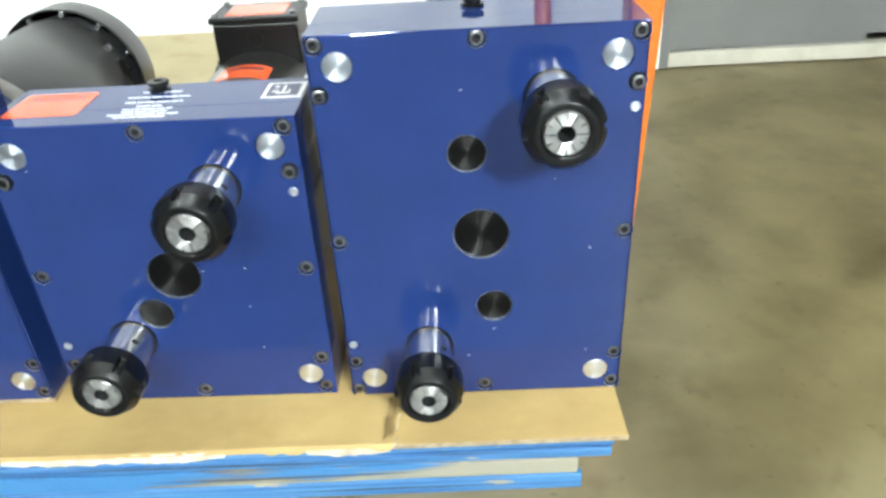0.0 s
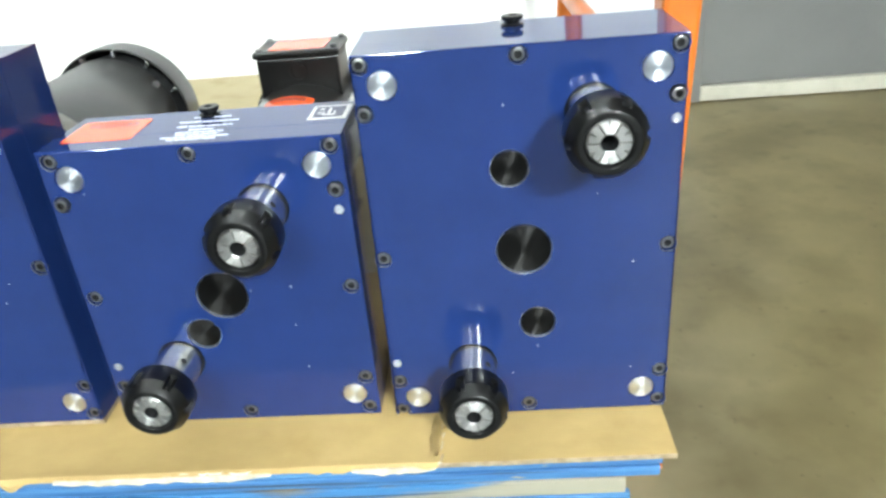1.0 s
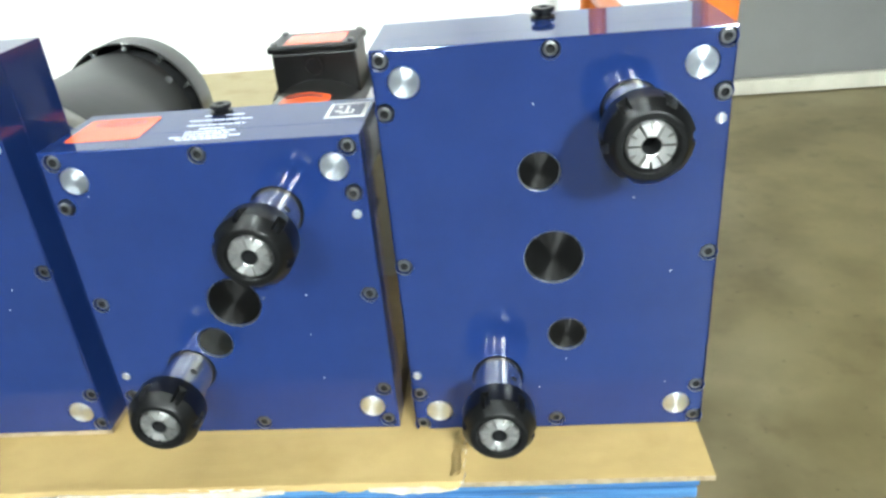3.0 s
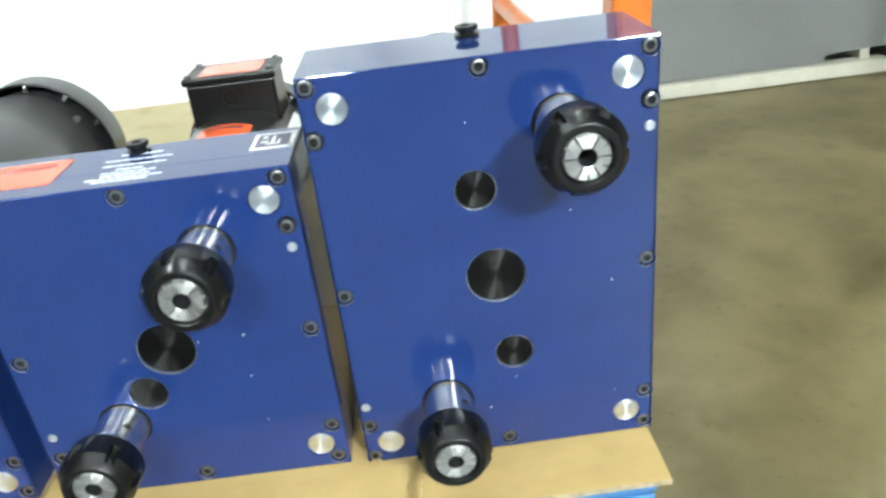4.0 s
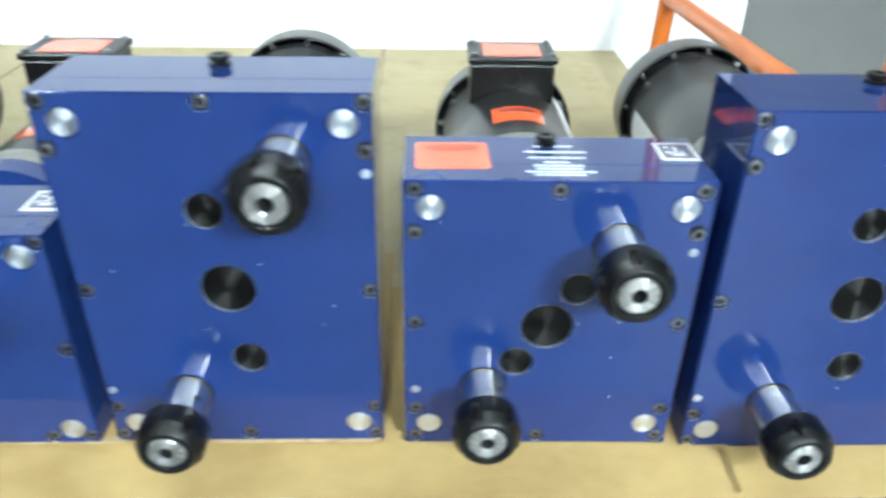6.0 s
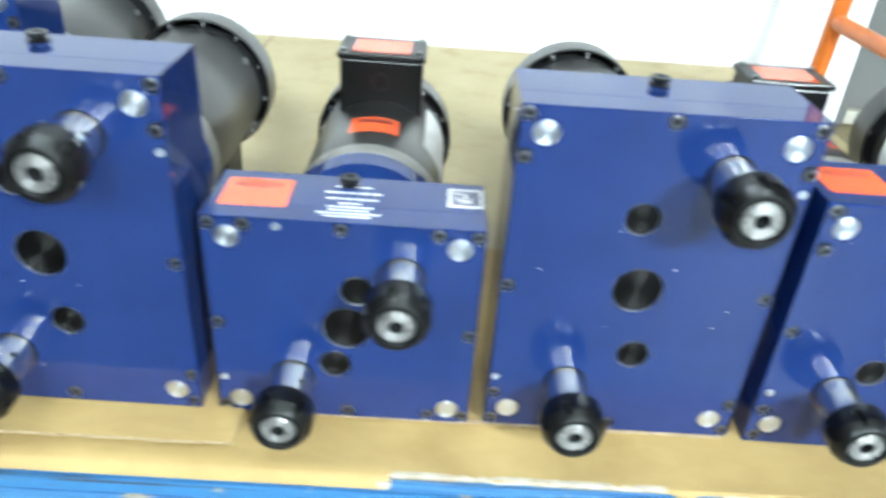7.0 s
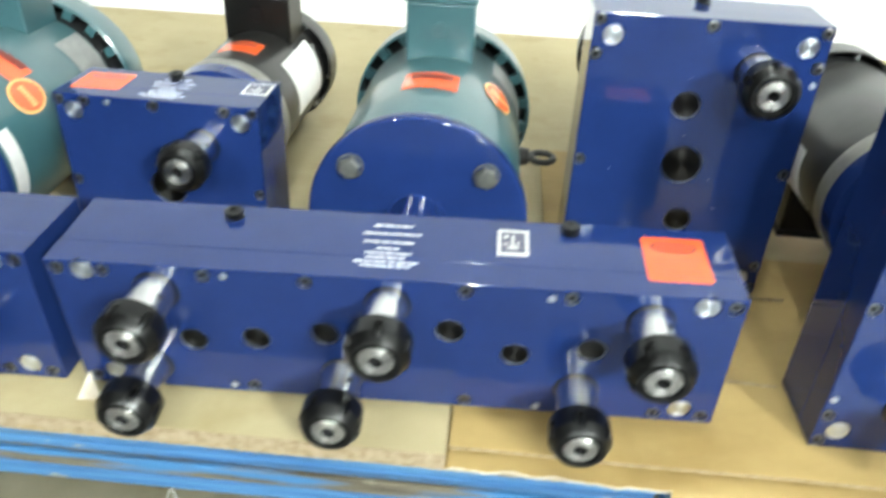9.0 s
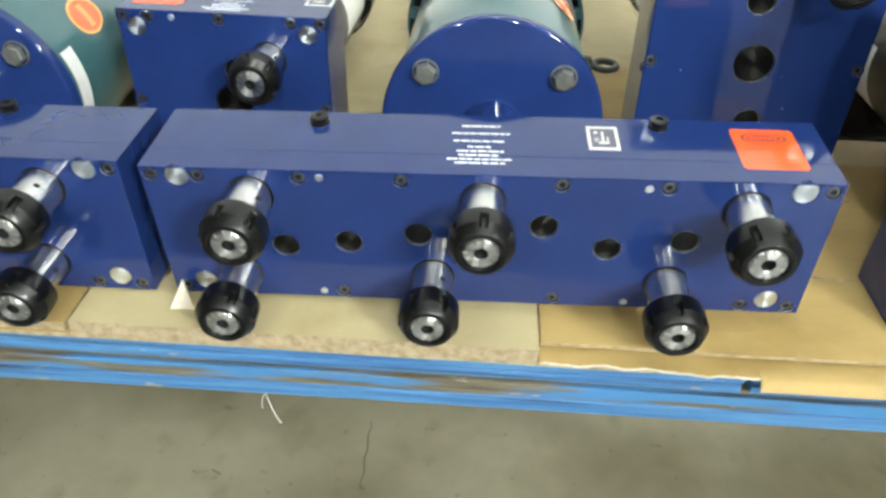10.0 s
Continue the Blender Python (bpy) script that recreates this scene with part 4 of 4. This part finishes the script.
long_head(pose(-1.995, -0.010, 0.0140, 2.0, -1.0, 0.0), "long low blue drill head with a bare top", 0.03, False)
teal_motor("teal_motor", -1.388, 0.158, 0.1255, "teal electric motor with a blue flange and orange stickers")
teal_motor("teal_motor", -1.948, 0.158, 0.1255, "teal electric motor with a blue flange, partly hidden", (44, 77, 0.110, 0.150), (34, 0.112), (-20, 26, 0.028, 0.050))

# ---- rack upright ----
rack = empty("rack_upright", pose(0.2535, 0.30, FLOOR_Z, 0, 2.37, 1.1))
tagged(rack, "bright orange steel pallet rack upright frame", "rack")
part("post", box(-0.0205, 0.0205, -0.0205, 0.0205, 0, 2.2, 0.006), RACK, rack)
part("post", lathe([(0, 0), (0, 0.018), (2.2, 0.018), (2.2, 0)], 24), RACK, rack, smooth=True, at=pose(0, 0.8, 0.0065, 90, 0, 0))
part("brace", lathe([(0.0207, 0), (0.0207, 0.0165), (0.786, 0.0165), (0.786, 0)], 24), RACK, rack, smooth=True, at=pose(0, 0, 0.484))
part("brace", lathe([(0.0207, 0), (0.0207, 0.0165), (0.786, 0.0165), (0.786, 0)], 24), RACK, rack, smooth=True, at=pose(0, 0, 1.22))
for fy in (0, 0.8):
    part("foot_plate", box(-0.03, 0.03, fy - 0.05, fy + 0.05, 0.001, 0.006, 0.001), RACK, rack)


# ---- scraps ----
def scrap(name, pts, t, material, label, at):
    """A small flat piece with a rough outline in its own xy plane."""
    bm = bmesh.new()
    lo = [bm.verts.new((x, y, 0)) for x, y in pts]
    hi = [bm.verts.new((x, y, t)) for x, y in pts]
    bm.faces.new(hi)
    bm.faces.new(lo[::-1])
    for i in range(len(pts)):
        j = (i + 1) % len(pts)
        bm.faces.new((lo[i], lo[j], hi[j], hi[i]))
    bmesh.ops.triangulate(bm, faces=[f for f in bm.faces if len(f.verts) > 4])
    bmesh.ops.recalc_face_normals(bm, faces=bm.faces[:])
    return tagged(part(name, bm, material, None, at=at), label, "paper scrap", "paper scraps")


def strip_outline(w, d, seed, n=9):
    rnd = random.Random(seed)
    top = [(-w / 2 + w * i / n, d / 2 * rnd.uniform(0.5, 1.1)) for i in range(n + 1)]
    low = [(w / 2 - w * i / n, -d / 2 * rnd.uniform(0.4, 1.1)) for i in range(n + 1)]
    return top + low


scrap("paper_strip", strip_outline(0.052, 0.014, 1), 0.0006, WHITELABEL, "white paper strip lying on the cardboard", pose(-0.630, 0.885, 0.0012, 0, 0, -4))
scrap("paper_strip", strip_outline(0.060, 0.016, 2), 0.0006, WHITELABEL, "white paper strip lying on the cardboard", pose(-0.395, 0.648, 0.0012, 0, 0, -38))
scrap("paper_scrap", [(-0.012, 0), (0.011, 0), (0.002, 0.030)], 0.0006, TORN, "pale torn paper corner between the long drill heads", pose(-1.670, -0.030, 0.0152, 72, 0, 4))
scrap("torn_label", strip_outline(0.042, 0.009, 3, 14), 0.0006, TORN, "white torn label on the pallet edge", pose(-1.268, -0.0478, -0.011, 90, 0, 0))


def string(points, r, label):
    c = bpy.data.curves.new("string", "CURVE")
    c.dimensions, c.bevel_depth, c.bevel_resolution = "3D", r, 1
    sp = c.splines.new("POLY")
    sp.points.add(len(points) - 1)
    for q, v in zip(sp.points, points):
        q.co = (*v, 1)
    c.materials.append(WHITELABEL)
    return tagged(new("string", c), label, "string")


string([(-1.592 + 0.004 * math.sin(3 * i / 9) + 0.010 * (i / 9) ** 2, -0.0605 - 0.004 * math.sin(math.pi * i / 9), -0.060 - 0.042 * i / 9) for i in range(10)], 0.0005, "frayed pale string hanging from the timber skid")
string([(-1.592 - 0.006 * i / 7, -0.0605 - 0.003 * math.sin(math.pi * i / 7), -0.060 - 0.022 * i / 7 + 0.006 * math.sin(math.pi * i / 7)) for i in range(8)], 0.0004, "frayed pale string hanging from the timber skid")


# ---- torn lips of the upper sheet ----
def lip(x0, x1, y, z, drop, reach, material, seed, label, knots=(), step=0.0025):
    """A thin torn strip that bends over the front edge, with a ragged lower rim; knots: (x, width, extra drop) where it bulges."""
    bm = bmesh.new()
    n = max(4, int((x1 - x0) / step))
    rows = []
    for i in range(n + 1):
        x = x0 + (x1 - x0) * i / n
        fade = min(1.0, 4 * i / n + 0.15, 4 * (n - i) / n + 0.15)
        rag = 0.55 + 0.5 * noise.noise((x * 22, seed, 1)) + 0.35 * noise.noise((x * 90, seed, 4)) + 0.2 * noise.noise((x * 260, seed, 9))
        d = drop * max(0.12, rag) * fade
        g = reach * (0.8 + 0.4 * noise.noise((x * 40, seed, 6)))
        for kx, kw, kd in knots:
            k = math.exp(-((x - kx) / kw) ** 2)
            d, g = d + kd * k, g + 0.6 * kd * k
        t = 0.0007
        rows.append([bm.verts.new(v) for v in ((x, y + 0.006, z + t), (x, y - 0.3 * g, z + t + 0.0006 * rag), (x, y - g, z - 0.35 * d), (x, y - g - 0.0004, z - d),
                                               (x, y - g + t, z - d), (x, y - g + 2 * t, z - 0.35 * d), (x, y + 0.006, z))])
    for p, q in zip(rows, rows[1:]):
        for j in range(7):
            bm.faces.new((p[j], q[j], q[(j + 1) % 7], p[(j + 1) % 7]))
    bm.faces.new(rows[0])
    bm.faces.new(rows[-1])
    bmesh.ops.recalc_face_normals(bm, faces=bm.faces[:])
    return tagged(part("cardboard_tear", bm, material, smooth=True), label, "cardboard", "cardboard tears")


lip(-0.352, 0.018, -0.0600, 0.0032, 0.0070, 0.0024, CARD, 3, "ragged brown lip along the torn cardboard edge", ((-0.336, 0.010, 0.0075), (0.010, 0.010, 0.003)))
lip(-0.300, -0.118, -0.0625, -0.0004, 0.0060, 0.0022, LINER, 5, "torn white paper liner along the cardboard edge")
lip(-0.052, 0.016, -0.0625, 0.0000, 0.0068, 0.0020, LINER, 8, "torn white paper liner along the cardboard edge")
lip(-0.594, -0.352, -0.0606, 0.0022, 0.0022, 0.0008, LINER, 12, "thin pale torn rim of the cardboard sheet")
lip(-0.606, -0.594, -0.0665, -0.0015, 0.0075, 0.0030, LINER, 14, "white torn paper tip beside the folded flap")


def ragged_end(x, y0, y1, z, seed, label):
    """The crumpled end of the torn sheet: short uneven folds that rise and dip across it."""
    bm = bmesh.new()
    n, m = 26, 6
    rows = []
    for i in range(n + 1):
        y = y0 + (y1 - y0) * i / n
        mid = x + 0.0045 * noise.noise((y * 50, seed, 2)) + 0.0025 * noise.noise((y * 170, seed, 5)) - 0.006 * (1 - i / n) ** 3
        row = []
        for k in range(m + 1):
            u = k / m
            h = 0.0020 * math.sin(math.pi * u) * (0.3 + 0.9 * abs(noise.noise((y * 70, u * 2.3, seed)))) + 0.0010 * noise.noise((y * 200, u * 6, seed + 3))
            row.append(bm.verts.new((mid - 0.0075 + 0.0095 * u, y, z + max(0.0002, h) - (0.0030 if k == m else 0.0))))
        rows.append(row)
    for p, q in zip(rows, rows[1:]):
        for k in range(m):
            bm.faces.new((p[k], p[k + 1], q[k + 1], q[k]))
    bmesh.ops.solidify(bm, geom=bm.faces[:], thickness=0.0006)
    bmesh.ops.recalc_face_normals(bm, faces=bm.faces[:])
    ob = part("cardboard_tear", bm, CARD, smooth=True)
    ob.data.materials.append(LINER)
    for f in ob.data.polygons:
        if f.center.x > x + 0.0005 and noise.noise((f.center.y * 90, seed, 7)) > -0.1:
            f.material_index = 1
    return tagged(ob, label, "cardboard", "cardboard tears")


ragged_end(0.019, -0.060, -0.004, 0.0031, 3, "crumpled torn end of the brown cardboard sheet")


# ---- cracks in the floor ----
def crack(points, w):
    """A thin dark line on the concrete."""
    bm = bmesh.new()
    vs = []
    for i, (x, y) in enumerate(points):
        k = w * (0.35 + 0.65 * math.sin(math.pi * (i + 0.3) / len(points)))
        vs.append([bm.verts.new((x + sx * k, y + sx * k * 0.3, FLOOR_Z + 0.0006)) for sx in (-0.5, 0.5)])
    for p, q in zip(vs, vs[1:]):
        bm.faces.new((p[0], p[1], q[1], q[0]))
    return slab("floor_crack", bm, CRACK, "thin dark crack in the concrete floor", "crack")


crack([(-1.528 + 0.0016 * math.sin(2.1 * i) + 0.0003 * i, 0.135 - 0.0125 * i) for i in range(10)], 0.0020)
crack([(-1.745 + 0.0065 * i, 0.034 + 0.0035 * math.sin(1.3 * i + 3)) for i in range(7)], 0.0028)
